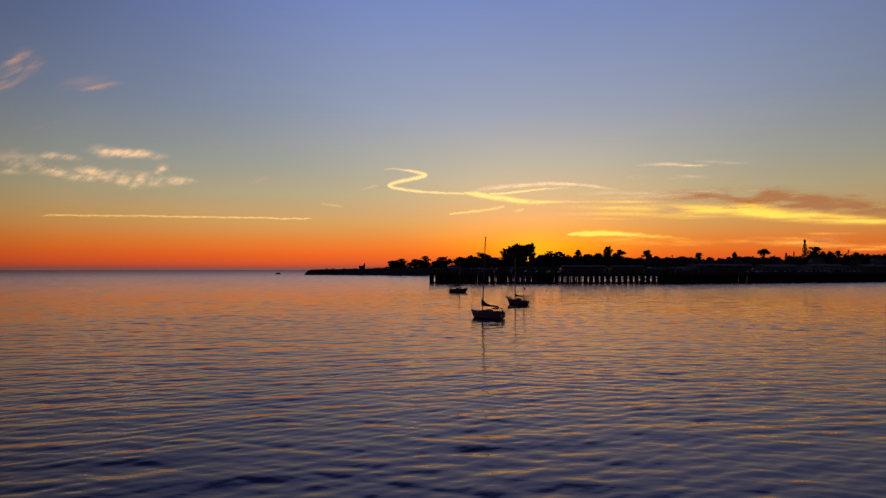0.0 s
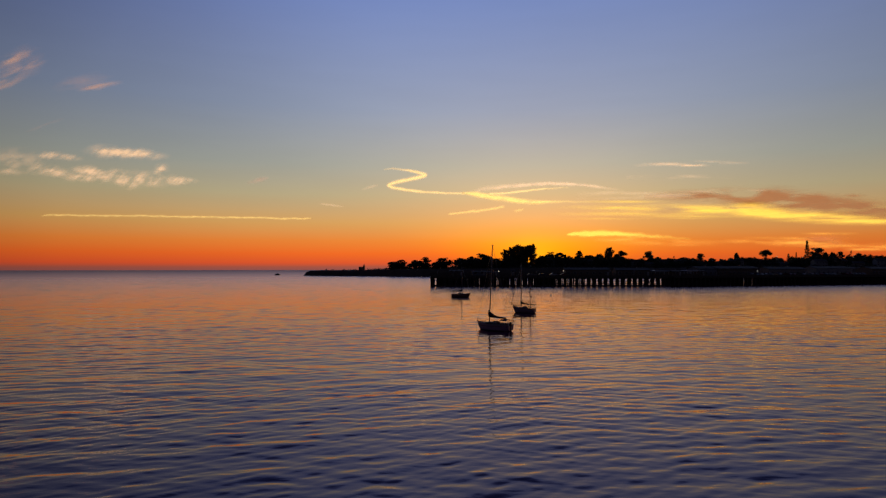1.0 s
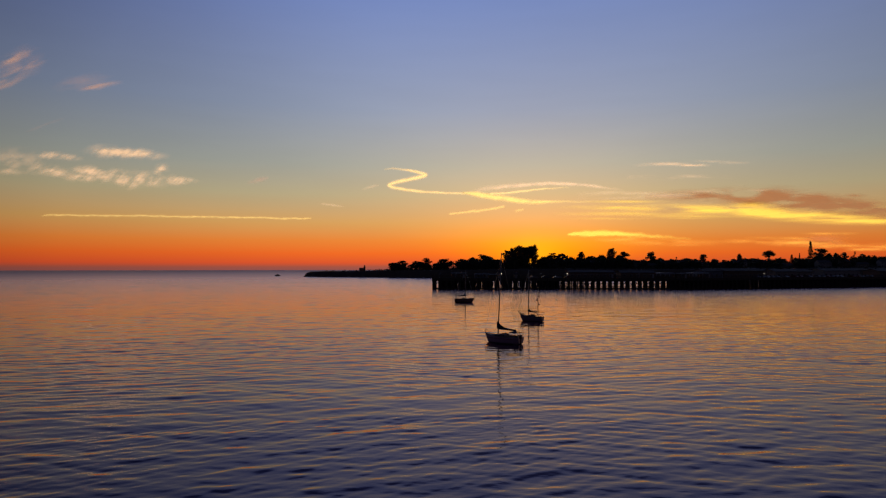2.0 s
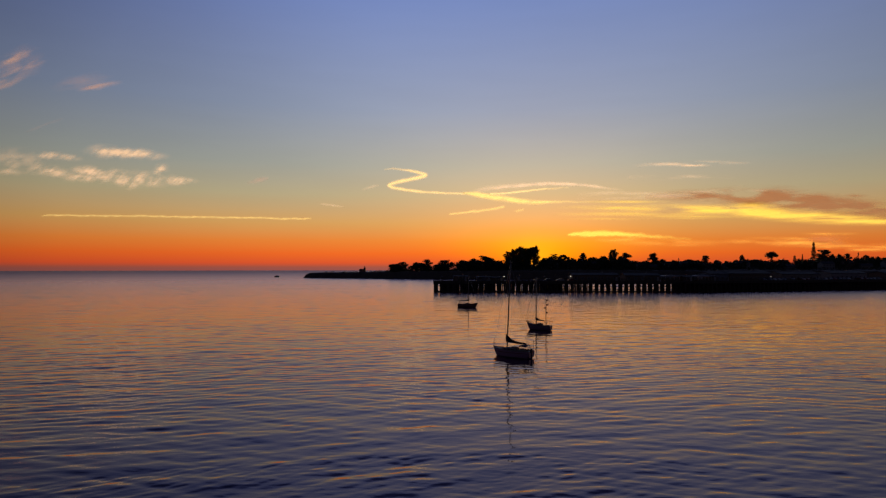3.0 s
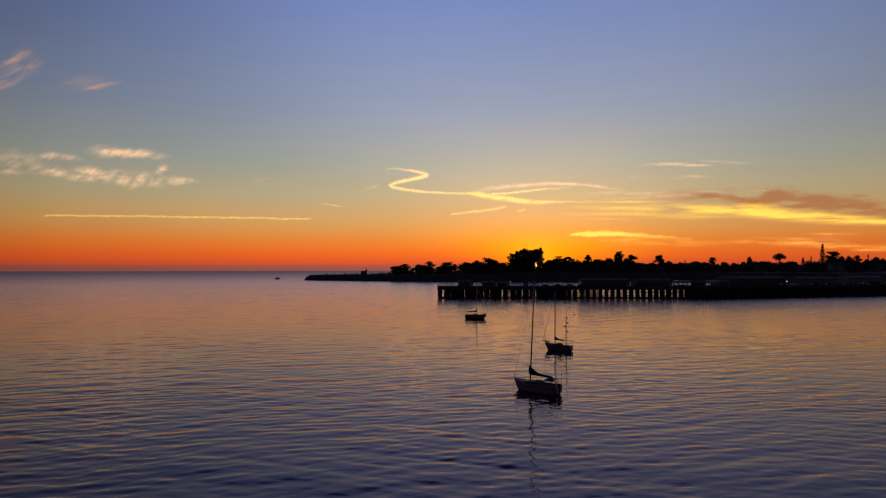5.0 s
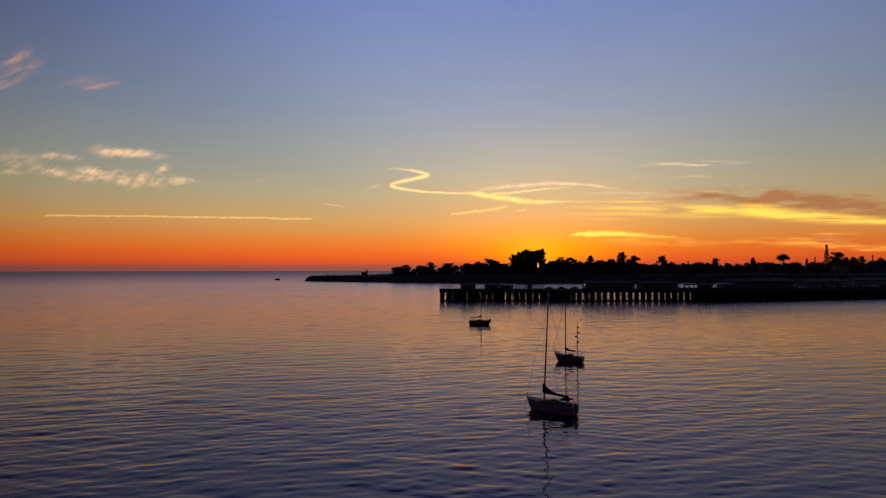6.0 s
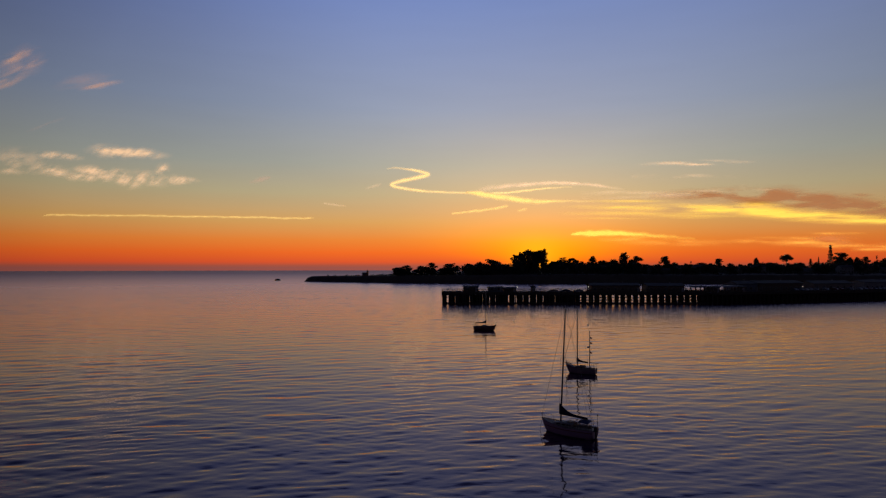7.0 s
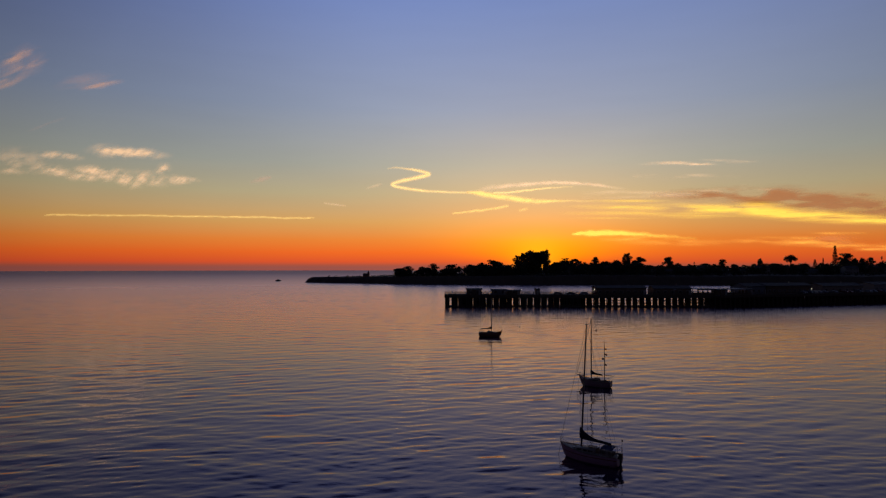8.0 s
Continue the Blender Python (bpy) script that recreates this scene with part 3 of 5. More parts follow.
# kind, place to the side per metre of distance (thousandths), distance, top over the sea, width; along the bluff
TREES = [("oak", -84.5, 648, 16.4, 13.7), ("cypress", -71.1, 650, 19.2, 10.6), ("oak", -47.1, 644, 18.2, 9.9),
         ("cypress", -31.2, 642, 21.4, 12.3), ("oak", -1, 640, 21.4, 20.3), ("oak", -12.5, 636, 16.2, 9.2), ("oak", 28.8, 638, 20.5, 14.7),
         ("cypress", 61.5, 640, 25.5, 22.1), ("oak", 47.1, 644, 22.5, 11.1), ("oak", 74.9, 646, 23.2, 11.2), ("oak", 88.4, 640, 20.6, 13.5),
         ("gum", 105.7, 640, 30.4, 10.5), ("gum", 116.2, 640, 32.9, 11.7), ("gum", 125.8, 644, 35.2, 14.8), ("gum", 143.1, 640, 34.7, 10.5),
         ("gum", 137.4, 640, 33.5, 11.7), ("gum", 149.4, 642, 36.3, 12.3), ("oak", 166.2, 640, 23, 9.8), ("oak", 176.8, 642, 24.9, 11.1),
         ("cypress", 187.3, 646, 27.2, 18.6), ("oak", 210.4, 646, 21.9, 12.4), ("gum", 230.1, 640, 28.9, 8), ("oak", 245.9, 650, 24.8, 12.5),
         ("oak", 263.2, 650, 25.2, 12.5), ("gum", 281, 645, 33.1, 9.9), ("gum", 300.7, 645, 28.7, 13.6), ("oak", 292, 650, 25.2, 8.7),
         ("oak", 314.1, 650, 18.9, 7.5), ("oak", 321.8, 652, 19.3, 3.8), ("oak", 329.5, 652, 19.1, 3.8), ("palm", 338.1, 668, 23.7, 1.9),
         ("gum", 348.2, 660, 28.6, 11.4), ("oak", 362.2, 660, 21.9, 8.9), ("oak", 382.3, 670, 21.5, 5.8), ("palm", 390, 680, 23.7, 2.4),
         ("oak", 406.3, 670, 22.2, 12.9), ("oak", 421.7, 676, 21, 7.1), ("gum", 435.2, 680, 26.6, 9.1), ("oak", 454.4, 684, 21.1, 7.9),
         ("oak", 470.7, 690, 20.6, 6.6), ("oak", 487, 690, 21.9, 6.6), ("oak", 496.2, 690, 27.6, 6.3), ("oak", 519.7, 694, 22, 17.3),
         ("umbrella", 545.6, 706, 32.1, 17), ("oak", 568.7, 700, 22.1, 13.4), ("pine", 584.1, 690, 26.2, 6), ("pine", 597.2, 690, 27.9, 3.3),
         ("pine", 615.8, 680, 41.6, 7.2), ("cypress", 636.9, 676, 34, 14.3), ("oak", 630.2, 672, 27, 9), ("oak", 646.5, 672, 27.7, 8.4),
         ("oak", 658, 670, 27.9, 7.7), ("cypress", 671, 668, 28.2, 9), ("oak", 683, 668, 22.4, 7.1), ("palm", 690.2, 674, 30, 2.8),
         ("oak", 702.2, 664, 27.4, 7), ("oak", 713.7, 660, 24.8, 5.7), ("oak", 721.4, 660, 25.1, 5.1), ("oak", 737.8, 660, 24.2, 12.7),
         ("oak", 753.1, 655, 24, 8.2), ("pine", 764.6, 655, 27.2, 5), ("oak", -40.3, 640, 17.5, 11.1), ("oak", -55.7, 642, 14.5, 9.9),
         ("cypress", -80.7, 652, 17.1, 10)]


def plant_trees():
    rr = random.Random(5)
    stock = {k: [make_tree(k, 100 + 7 * i + 31 * j, LABELS[k]) for j in range(4 if k in ("cypress", "gum", "oak") else 1)]
             for i, k in enumerate(NOMINAL)}
    used = {k: 0 for k in NOMINAL}
    rows = [(k, s * 0.001 * y, y, z, w) for k, s, y, z, w in TREES]
    slit = (91.4, 636.0)               # the low sun shows through a narrow gap there

    def put(src, fresh, m, sw, sz):
        ob = src if fresh else copy_thing(src, m)
        ob.matrix_world = m
        ob.scale = (sw, sw, sz)

    for k, x, y, top, w in rows:
        z = float(land_height(x, y)) - 0.1
        sz, sw, turn = (top - z) / NOMINAL[k][0], w / NOMINAL[k][1] * FULL.get(k, 1.0), rr.uniform(0, 360)
        m = pose(x, y, z, 0, 0, turn)
        if abs(x - slit[0] * y / slit[1]) < w * 0.5 + 2:
            full = m @ Matrix.Diagonal((sw, sw, sz, 1))

            def gap(c):
                p = c @ np.array(full.to_3x3()).T + np.array(full.translation)
                wide = 1.4 + 0.35 * np.sin(p[:, 2] * 1.3)
                return (np.abs(p[:, 0] - slit[0] - (p[:, 1] - slit[1]) * 0.155) < wide) & (p[:, 2] > 13.2) & (p[:, 2] < 20.4)
            put(make_tree(k, int(300 + x), LABELS[k], 34, gap), True, m, sw, sz)
            continue
        n = used[k]
        used[k] += 1
        put(stock[k][n % len(stock[k])], n < len(stock[k]), m, sw, sz)
    # lower and farther trees that fill the row, and more of them towards the town
    small = [make_tree(k, 500 + i, "low " + LABELS[k], 13) for i, k in enumerate(("oak", "oak", "cypress"))]
    fill = []
    for k, s, y, top, w in TREES[:6]:
        for dx in (-0.2, 0.2):
            fill.append((s * 0.001 * y + dx * w, y + rr.uniform(-3, 3), 8.5 + (top - 8.5) * rr.uniform(0.45, 0.65), w * 0.62))
    for i in range(34):
        y = rr.uniform(640, 720)
        fill.append((y * rr.uniform(0.77, 1.25), y, rr.uniform(20, 26), rr.uniform(9, 15)))
    for i in range(330):
        y, s = rr.uniform(618, 690), rr.uniform(0.03, 0.77)
        high = 20.0 if s < 0.10 else (22.6 if s < 0.31 else (19.8 if s < 0.5 else (22.0 if s < 0.62 else 24.0)))
        top, wide = high + rr.uniform(-3.4, 0.6), rr.uniform(7, 13)
        if abs(y * s - slit[0] * y / slit[1]) > wide * 0.5 + 2.0:
            fill.append((y * s, y, top, wide))
    for i, (x, y, top, w) in enumerate(fill):
        z = float(land_height(x, y)) - 0.1
        src = small[i % 3]
        kind = "cypress" if i % 3 == 2 else "oak"
        put(src, i < 3, pose(x, y, z, 0, 0, rr.uniform(0, 360)), w / NOMINAL[kind][1], (top - z) / NOMINAL[kind][0])


plant_trees()


def build_scrub():
    """Scrub and hedges that nobody could count, along the top of the bluff and between the houses."""
    rng = np.random.default_rng(11)
    n = 5200
    y = rng.uniform(600, 760, n)
    x = y * rng.uniform(-0.22, 1.2, n)
    s = coast_distance(x, y)
    ok = (s > 7) & ((x > -70) | (rng.random(n) < 0.25))
    x, y, s = x[ok], y[ok], s[ok]
    z = land_height(x, y)
    tall = np.where(x > 10, 0.8 + 2.6 * np.clip((s - 20) / 40, 0, 1), 0.5)
    c = np.stack([x, y, z + tall * rng.random(len(x))], -1)
    sh = Shape().quads(leaf_quads(rng, c, 0.75, 9, (1.1, 1.1, 0.5)))
    return tagged(part("coastal_scrub", sh, SHRUB), "dark low coastal scrub covering the bluff top", "scrub", kind="stuff")


build_scrub()



# ---- lighthouse and houses ----
def gable_roof(w, d, z, rise, over=0.4):
    s = Shape()
    a, b = w / 2 + over, d / 2 + over
    for k in (0, 0.18):
        s.v += [(-a, -b, z + k), (a, -b, z + k), (a, b, z + k), (-a, b, z + k), (-a, 0, z + rise + k), (a, 0, z + rise + k)]
    s.f += [(6, 7, 11, 10), (8, 9, 10, 11), (1, 0, 4, 5), (3, 2, 5, 4), (0, 1, 7, 6), (2, 3, 9, 8), (0, 6, 10, 4), (4, 10, 9, 3), (7, 1, 5, 11), (11, 5, 2, 8)]
    return s


def gable_wall(w, d, h, rise):
    s = Shape().box(-w / 2, w / 2, -d / 2, d / 2, -1.0, h)
    for x in (-w / 2, w / 2):
        k = len(s.v)
        s.v += [(x, -d / 2, h), (x, d / 2, h), (x, 0, h + rise - 0.1)]
        s.f.append((k, k + 1, k + 2))
    return s


def house_window(parent, x, y, z, w=1.1, h=1.2, face=-1):
    """A framed sash window on a wall that faces -y or +y."""
    f = Shape()
    y0, y1 = sorted((y, y + face * 0.09))
    f.box(x - w / 2 - 0.09, x - w / 2, y0, y1, z - 0.09, z + h + 0.09).box(x + w / 2, x + w / 2 + 0.09, y0, y1, z - 0.09, z + h + 0.09)
    f.box(x - w / 2, x + w / 2, y0, y1, z + h, z + h + 0.09).box(x - w / 2, x + w / 2, y0, y1, z - 0.09, z)
    f.box(x - w / 2, x + w / 2, y0 + 0.02, y1 - 0.02, z + h / 2 - 0.025, z + h / 2 + 0.025)
    fr = part("window", f, TRIM_WHITE, parent)
    p0, p1 = sorted((y + face * 0.012, y + face * 0.04))
    part("pane", Shape().box(x - w / 2, x + w / 2, p0, p1, z, z + h), WINDOW_DARK, fr)
    return fr


def make_house(w, d, h, rise, wall, storeys, label):
    ob = thing("house", Matrix.Identity(4), label, "house", "houses on the bluff")
    part("wall", gable_wall(w, d, h, rise), wall, ob)
    roof = part("roof", gable_roof(w, d, h, rise), ROOF_SHINGLE, ob)
    part("chimney", Shape().box(w * 0.22, w * 0.22 + 0.7, 0.4, 1.1, h - 0.2, h + rise + 0.8), BRICK_WALL, roof)
    for s in range(storeys):
        for i in range(int(w // 3)):
            x = -w / 2 + (i + 0.5) * w / int(w // 3)
            if s == 0 and i == 1:
                part("door", Shape().box(x - 0.5, x + 0.5, -d / 2 - 0.06, -d / 2 - 0.005, 0, 2.05), WALLS[1], ob)
                continue
            house_window(ob, x, -d / 2 - 0.004, 0.9 + s * 2.8)
    return ob


def build_houses():
    rr = random.Random(21)
    stock = [make_house(11, 8, 3.0, 2.2, WALLS[0], 1, "low cream stucco house with a shingle roof among trees"),
             make_house(13, 8.5, 5.7, 2.4, WALLS[3], 2, "two-storey white timber house with a grey roof"),
             make_house(10, 8, 5.6, 2.8, WALLS[1], 2, "two-storey cedar-sided house with a brick chimney"),
             make_house(15, 8, 3.1, 2.0, WALLS[2], 1, "long low pale blue house on the bluff")]
    spots = [(0.062, 0), (0.10, 3), (0.185, 1), (0.215, 0), (0.245, 2), (0.29, 3), (0.325, 1), (0.345, 0), (0.375, 2), (0.40, 1), (0.43, 3),
             (0.47, 0), (0.495, 1), (0.53, 2), (0.57, 3), (0.60, 0), (0.635, 1), (0.67, 2), (0.70, 0), (0.74, 1), (0.80, 3), (0.86, 2)]
    seen = set()
    for s, k in spots:
        y = 645 - s * 22 + rr.uniform(-5, 5)
        x = s * y
        m = pose(x, y, float(land_height(x, y)) - 0.1, 0, 0, rr.uniform(-14, 14))
        if k in seen:
            copy_thing(stock[k], m)
        else:
            stock[k].matrix_world = m
            seen.add(k)


build_houses()


def build_lighthouse():
    x, y = -92.0, 667.0
    ob = thing("lighthouse", pose(x, y, float(land_height(x, y)) - 0.1, 0, 0, -8) @ Matrix.Scale(0.85, 4), "small brick lighthouse with a square tower on the point", "lighthouse")
    part("wall", gable_wall(6.4, 5.4, 2.6, 1.6), BRICK_WALL, ob)
    part("roof", gable_roof(6.4, 5.4, 2.6, 1.6, 0.3), ROOF_SHINGLE, ob)
    part("tower", Shape().box(2.2, 4.4, -1.1, 1.1, -1.0, 5.6).box(2.0, 4.6, -1.3, 1.3, 5.6, 5.85), BRICK_WALL, ob)
    lan = part("lantern", Shape().tube([(3.3, 0, 5.85), (3.3, 0, 7.0)], 0.62, 8), glass_material("lantern_glass", (0.05, 0.05, 0.05)), ob, "dark glazed lantern room")
    part("dome", Shape().tube([(3.3, 0, 7.0), (3.3, 0, 7.3), (3.3, 0, 7.65), (3.3, 0, 8.1)], [0.78, 0.66, 0.3, 0.04], 10), ROOF_METAL, lan)
    part("gallery_rail", Shape().tube([(2.1, -1.2, 6.6), (4.5, -1.2, 6.6), (4.5, 1.2, 6.6), (2.1, 1.2, 6.6), (2.1, -1.2, 6.6)], 0.04, 5), STEEL, ob)
    house_window(ob, -1.4, -2.704, 0.9)
    house_window(ob, 0.6, -2.704, 0.9)


build_lighthouse()

# ---- the wharf ----
DECK = 5.1
OUTER = (-7.0, 112.0, 295.0, 306.0)          # the narrow outer arm: x from, to, near and far edge
HEEL = pose(112, 291, 0, 0, 0, 17)            # the broad inner part, turned a little away
HEEL_L, HEEL_D = 330.0, 30.0


def pile_mesh():
    return Shape().tube([(0, 0, -2.5), (0.02, 0, 1.5), (0, 0, DECK - 0.85)], [0.27, 0.25, 0.23], 8).mesh("pile", PILE_WOOD, True)


def build_wharf():
    pile = pile_mesh()
    rr = random.Random(9)
    arm = thing("wharf", pose(0, 0, 0), "long dark timber wharf on rows of piles", "wharf", kind="structure")
    x0, x1, y0, y1 = OUTER
    part("deck", Shape().box(x0, x1, y0, y1, DECK - 0.25, DECK), DECK_WOOD, arm)
    part("fender_beam", Shape().box(x0, x1, y0 - 0.2, y0 - 0.004, DECK - 1.2, DECK - 0.1), PILE_WOOD, arm)
    part("fender_beam", Shape().box(x0, x1, y1 + 0.004, y1 + 0.2, DECK - 1.15, DECK - 0.1), PILE_WOOD, arm)
    part("kerb_beam", Shape().box(x0, x1, y0, y0 + 0.25, DECK + 0.004, DECK + 0.3), PILE_WOOD, arm)
    part("kerb_beam", Shape().box(x0, x1, y1 - 0.25, y1, DECK + 0.004, DECK + 0.3), PILE_WOOD, arm)
    # added dark strip stands in for the blurred dark reflection at the waterline
    part("tide_waler", Shape().box(x0 + 0.3, x1, y0 + 0.62, y0 + 0.86, -0.3, 0.75), PILE_WOOD, arm, "added dark timber strip along the waterline imitating its dark reflection")
    for z in (2.9,):
        part("waler", Shape().box(x0 + 0.3, 52.0, y0 + 0.62, y0 + 0.82, z, z + 0.3), PILE_WOOD, arm)
    for z in (0.9, 2.2, 3.5):
        part("waler", Shape().box(52.0, x1, y1 - 0.82, y1 - 0.62, z, z + 0.32), PILE_WOOD, arm)
    for i in range(15):
        if i > 9:
            part("sway_brace", Shape().tube([(56.6 + i * 3.9, y0 + 1.5, 0.4), (53 + i * 3.9, y0 + 1.5, DECK - 0.9)], 0.17, 4), PILE_WOOD, arm)
        part("sway_brace", Shape().tube([(53 + i * 3.9, y1 - 0.5, 0.4), (56.6 + i * 3.9, y1 - 0.5, DECK - 0.9)], 0.14, 4), PILE_WOOD, arm)
    x = x0 + 0.5
    k = 0
    while x < x1 - 0.5:
        part("cap_beam", Shape().box(x - 0.17, x + 0.17, y0, y1, DECK - 0.85, DECK - 0.254), PILE_WOOD, arm)
        for j in (0, 1, 2, 3, 6):
            px, py = x + rr.uniform(-0.12, 0.12) * (3 if x < 62 else 1), y0 + 0.4 + j * (y1 - y0 - 0.8) / 6
            part("pile", pile, None, arm, at=pose(px, py, 0, rr.uniform(-1.2, 1.2), rr.uniform(-1.2, 1.2), 0))
        # added solid panel, stands for the row of piles merging into one block
        part("bent_planking", Shape().box(x - 0.06, x + 0.06, y0 + 0.4, y0 + 5.4, -0.4, DECK - 0.86), PILE_WOOD, arm)
        if x < 62:
            part("cross_brace", Shape().tube([(x, y0 + 0.5, 1.0), (x + 0.3 * (-1) ** k, y1 - 0.5, DECK - 1.0)], 0.15, 4), PILE_WOOD, arm)
        # added panels at the far side narrow the gaps between the bents
        if x < 52:
            wide = 1.7 if x < -4 else rr.choice([2.2, 2.3, 2.45, 2.6, 2.75])
            part("plank_screen", Shape().box(x + 0.1, x + 0.1 + wide, y1 - 1.3, y1 - 1.2, -0.5, DECK - 0.9), PILE_WOOD, arm)
        if x < 68:
            part("fender_pile", Shape().tube([(x + 0.9, y0 - 0.5, -2.5), (x + 0.9, y0 - 0.42, DECK + 0.4)], [0.2, 0.17], 8), PILE_WOOD, arm)
        x += 3.1 if x < 40 else 2.9
        k += 1
    heel = thing("wharf_landing", HEEL, "broad dark timber wharf section carrying buildings", "wharf", kind="structure")
    part("deck", Shape().box(0, HEEL_L, 0, HEEL_D, DECK - 0.3, DECK - 0.004), ASPHALT, heel)
    part("fender_beam", Shape().box(0, HEEL_L, -0.25, -0.004, DECK - 0.95, DECK + 0.2), PILE_WOOD, heel)
    part("kerb_beam", Shape().box(0, HEEL_L, 0, 0.3, DECK, DECK + 0.32), PILE_WOOD, heel)
    # added dark sheet closes the view through beneath the deck
    u = 0.5
    for v in (49.0, 54.4, 62.0, 66.2, 103.0, HEEL_L):     # narrow slits left between the sheets
        part("sheathing", Shape().box(u, v, 7.0, 7.15, -1.0, DECK - 0.9), PILE_WOOD, heel, "added dark sheet set back under the deck")
        u = v + 0.22
    x = 0.6
    while x < 250:
        part("cap_beam", Shape().box(x - 0.17, x + 0.17, 0, HEEL_D, DECK - 0.85, DECK - 0.304), PILE_WOOD, heel)
        for j in range(3):
            part("pile", pile, None, heel, at=pose(x + rr.uniform(-0.12, 0.12), 0.4 + j * 2.9, 0, rr.uniform(-1.2, 1.2), rr.uniform(-1.2, 1.2), 0))
        x += 2.6


build_wharf()


def make_railing(name, m, length, label):
    ob = thing(name, m, label, "railing")
    post = Shape().box(-0.06, 0.06, -0.06, 0.06, 0, 1.1).mesh("post", PILE_WOOD)
    n = int(length // 2.4)
    for i in range(n + 1):
        part("post", post, None, ob, at=pose(i * length / n, 0, 0))
    for z in (0.4, 0.75, 1.1):
        part("rail", Shape().box(-0.06, length + 0.06, -0.09, -0.062, z - 0.05, z + 0.05), PILE_WOOD, ob)
    return ob


make_railing("railing", pose(-6.9, 295.12, DECK + 0.3), 118.6, "weathered timber railing along the wharf edge")
make_railing("railing", pose(-6.9, 305.88, DECK + 0.3), 118.6, "weathered timber railing along the wharf edge")
make_railing("railing", pose(-6.85, 305.7, DECK, 0, 0, -90), 10.3, "weathered timber railing across the wharf end")
make_railing("railing", HEEL @ pose(0.2, 0.15, DECK + 0.32), 240, "long timber railing along the wharf landing")


def make_lamp_post(label, lit=True):
    ob = thing("wharf_lamp", Matrix.Identity(4), label, "lamp", "lamps along the wharf")
    part("pole", Shape().tube([(0, 0, 0), (0, 0, 0.4), (0, 0, 2.5)], [0.09, 0.055, 0.045], 8), STEEL, ob)
    part("arm", Shape().tube([(0, 0, 2.4), (0.25, 0, 2.62), (0.6, 0, 2.62)], 0.035, 6), STEEL, ob)
    h = part("hood", Shape().tube([(0.6, 0, 2.72), (0.6, 0, 2.62), (0.6, 0, 2.49)], [0.05, 0.16, 0.2], 10), STEEL, ob)
    part("globe", Shape().tube([(0.6, 0, 2.49), (0.6, 0, 2.39), (0.6, 0, 2.32)], [0.13, 0.12, 0.04], 8), LAMP_GLOW if lit else TRIM_WHITE, h)
    return ob


LAMP_OFF = make_lamp_post("slim steel lamp post, unlit, on the wharf", False)
LAMP_OFF.matrix_world = pose(-3.4, 296.2, DECK)
for x in (4.5, 14, 46, 58, 82, 94):
    copy_thing(LAMP_OFF, pose(x, 296.2, DECK))
LAMP_ON = make_lamp_post("slim steel lamp post, lit, on the wharf", True)
LAMP_ON.matrix_world = pose(26.6, 297.0, DECK)
for x, y in ((58.9, 297.5),):
    copy_thing(LAMP_ON, pose(x, y, DECK))
for x in (52,):
    copy_thing(LAMP_ON, HEEL @ pose(x, 1.4, DECK))


def make_shed(name, m, w, d, h, wall, roof_mat, rise, label, windows=2, category="building"):
    """A plain wharf building with a low-pitched roof, windows and a door towards the bay."""
    ob = thing(name, m, label, category)
    part("wall", gable_wall(w, d, h, rise).box(-w / 2 - 0.05, w / 2 + 0.05, -d / 2 - 0.05, d / 2 + 0.05, 0, 0.3), wall, ob)
    part("roof", gable_roof(w, d, h, rise, 0.35), roof_mat, ob)
    n = max(1, windows)
    for i in range(windows):
        house_window(ob, -w / 2 + (i + 0.5) * w / n, -d / 2 - 0.004, 0.95, 1.3, 1.0)
    part("door", Shape().box(w / 2 - 1.3, w / 2 - 0.4, -d / 2 - 0.07, -d / 2 - 0.005, 0.02, 2.05), TRIM_WHITE, ob)
    part("vent_pipe", Shape().tube([(w * 0.2, 0.5, h), (w * 0.2, 0.5, h + rise + 0.7)], 0.12, 8), STEEL, ob)
    return ob


make_shed("bait_shed", pose(6.2, 300.5, DECK), 6.6, 5.0, 2.3, WALLS[1], ROOF_SHINGLE, 0.5, "dark cedar shed with a flat-pitched roof on the wharf", 2)
make_shed("boat_rental_shed", pose(17.4, 300.5, DECK), 6.6, 4.6, 1.9, WALLS[2], ROOF_SHINGLE, 0.5, "low pale blue shed on the wharf deck", 2)
make_shed("ticket_shed", pose(24.0, 300.5, DECK), 5.6, 4.2, 1.7, WALLS[1], ROOF_SHINGLE, 0.4, "low cedar shed beside the blue one", 1)
make_shed("kiosk", pose(34.6, 299.8, DECK), 1.8, 1.8, 2.1, WALLS[1], ROOF_SHINGLE, 0.5, "small dark timber kiosk on the wharf", 1)
make_shed("restaurant", pose(71.4, 301.2, DECK), 22, 8.0, 3.0, WALLS[1], ROOF_SHINGLE, 1.0, "long dark timber restaurant with a shingle roof", 7)
make_shed("fish_market", pose(94.2, 301.4, DECK), 16.6, 8.0, 2.8, WALLS[1], ROOF_SHINGLE, 1.1, "dark cedar fish market with a grey roof", 5)


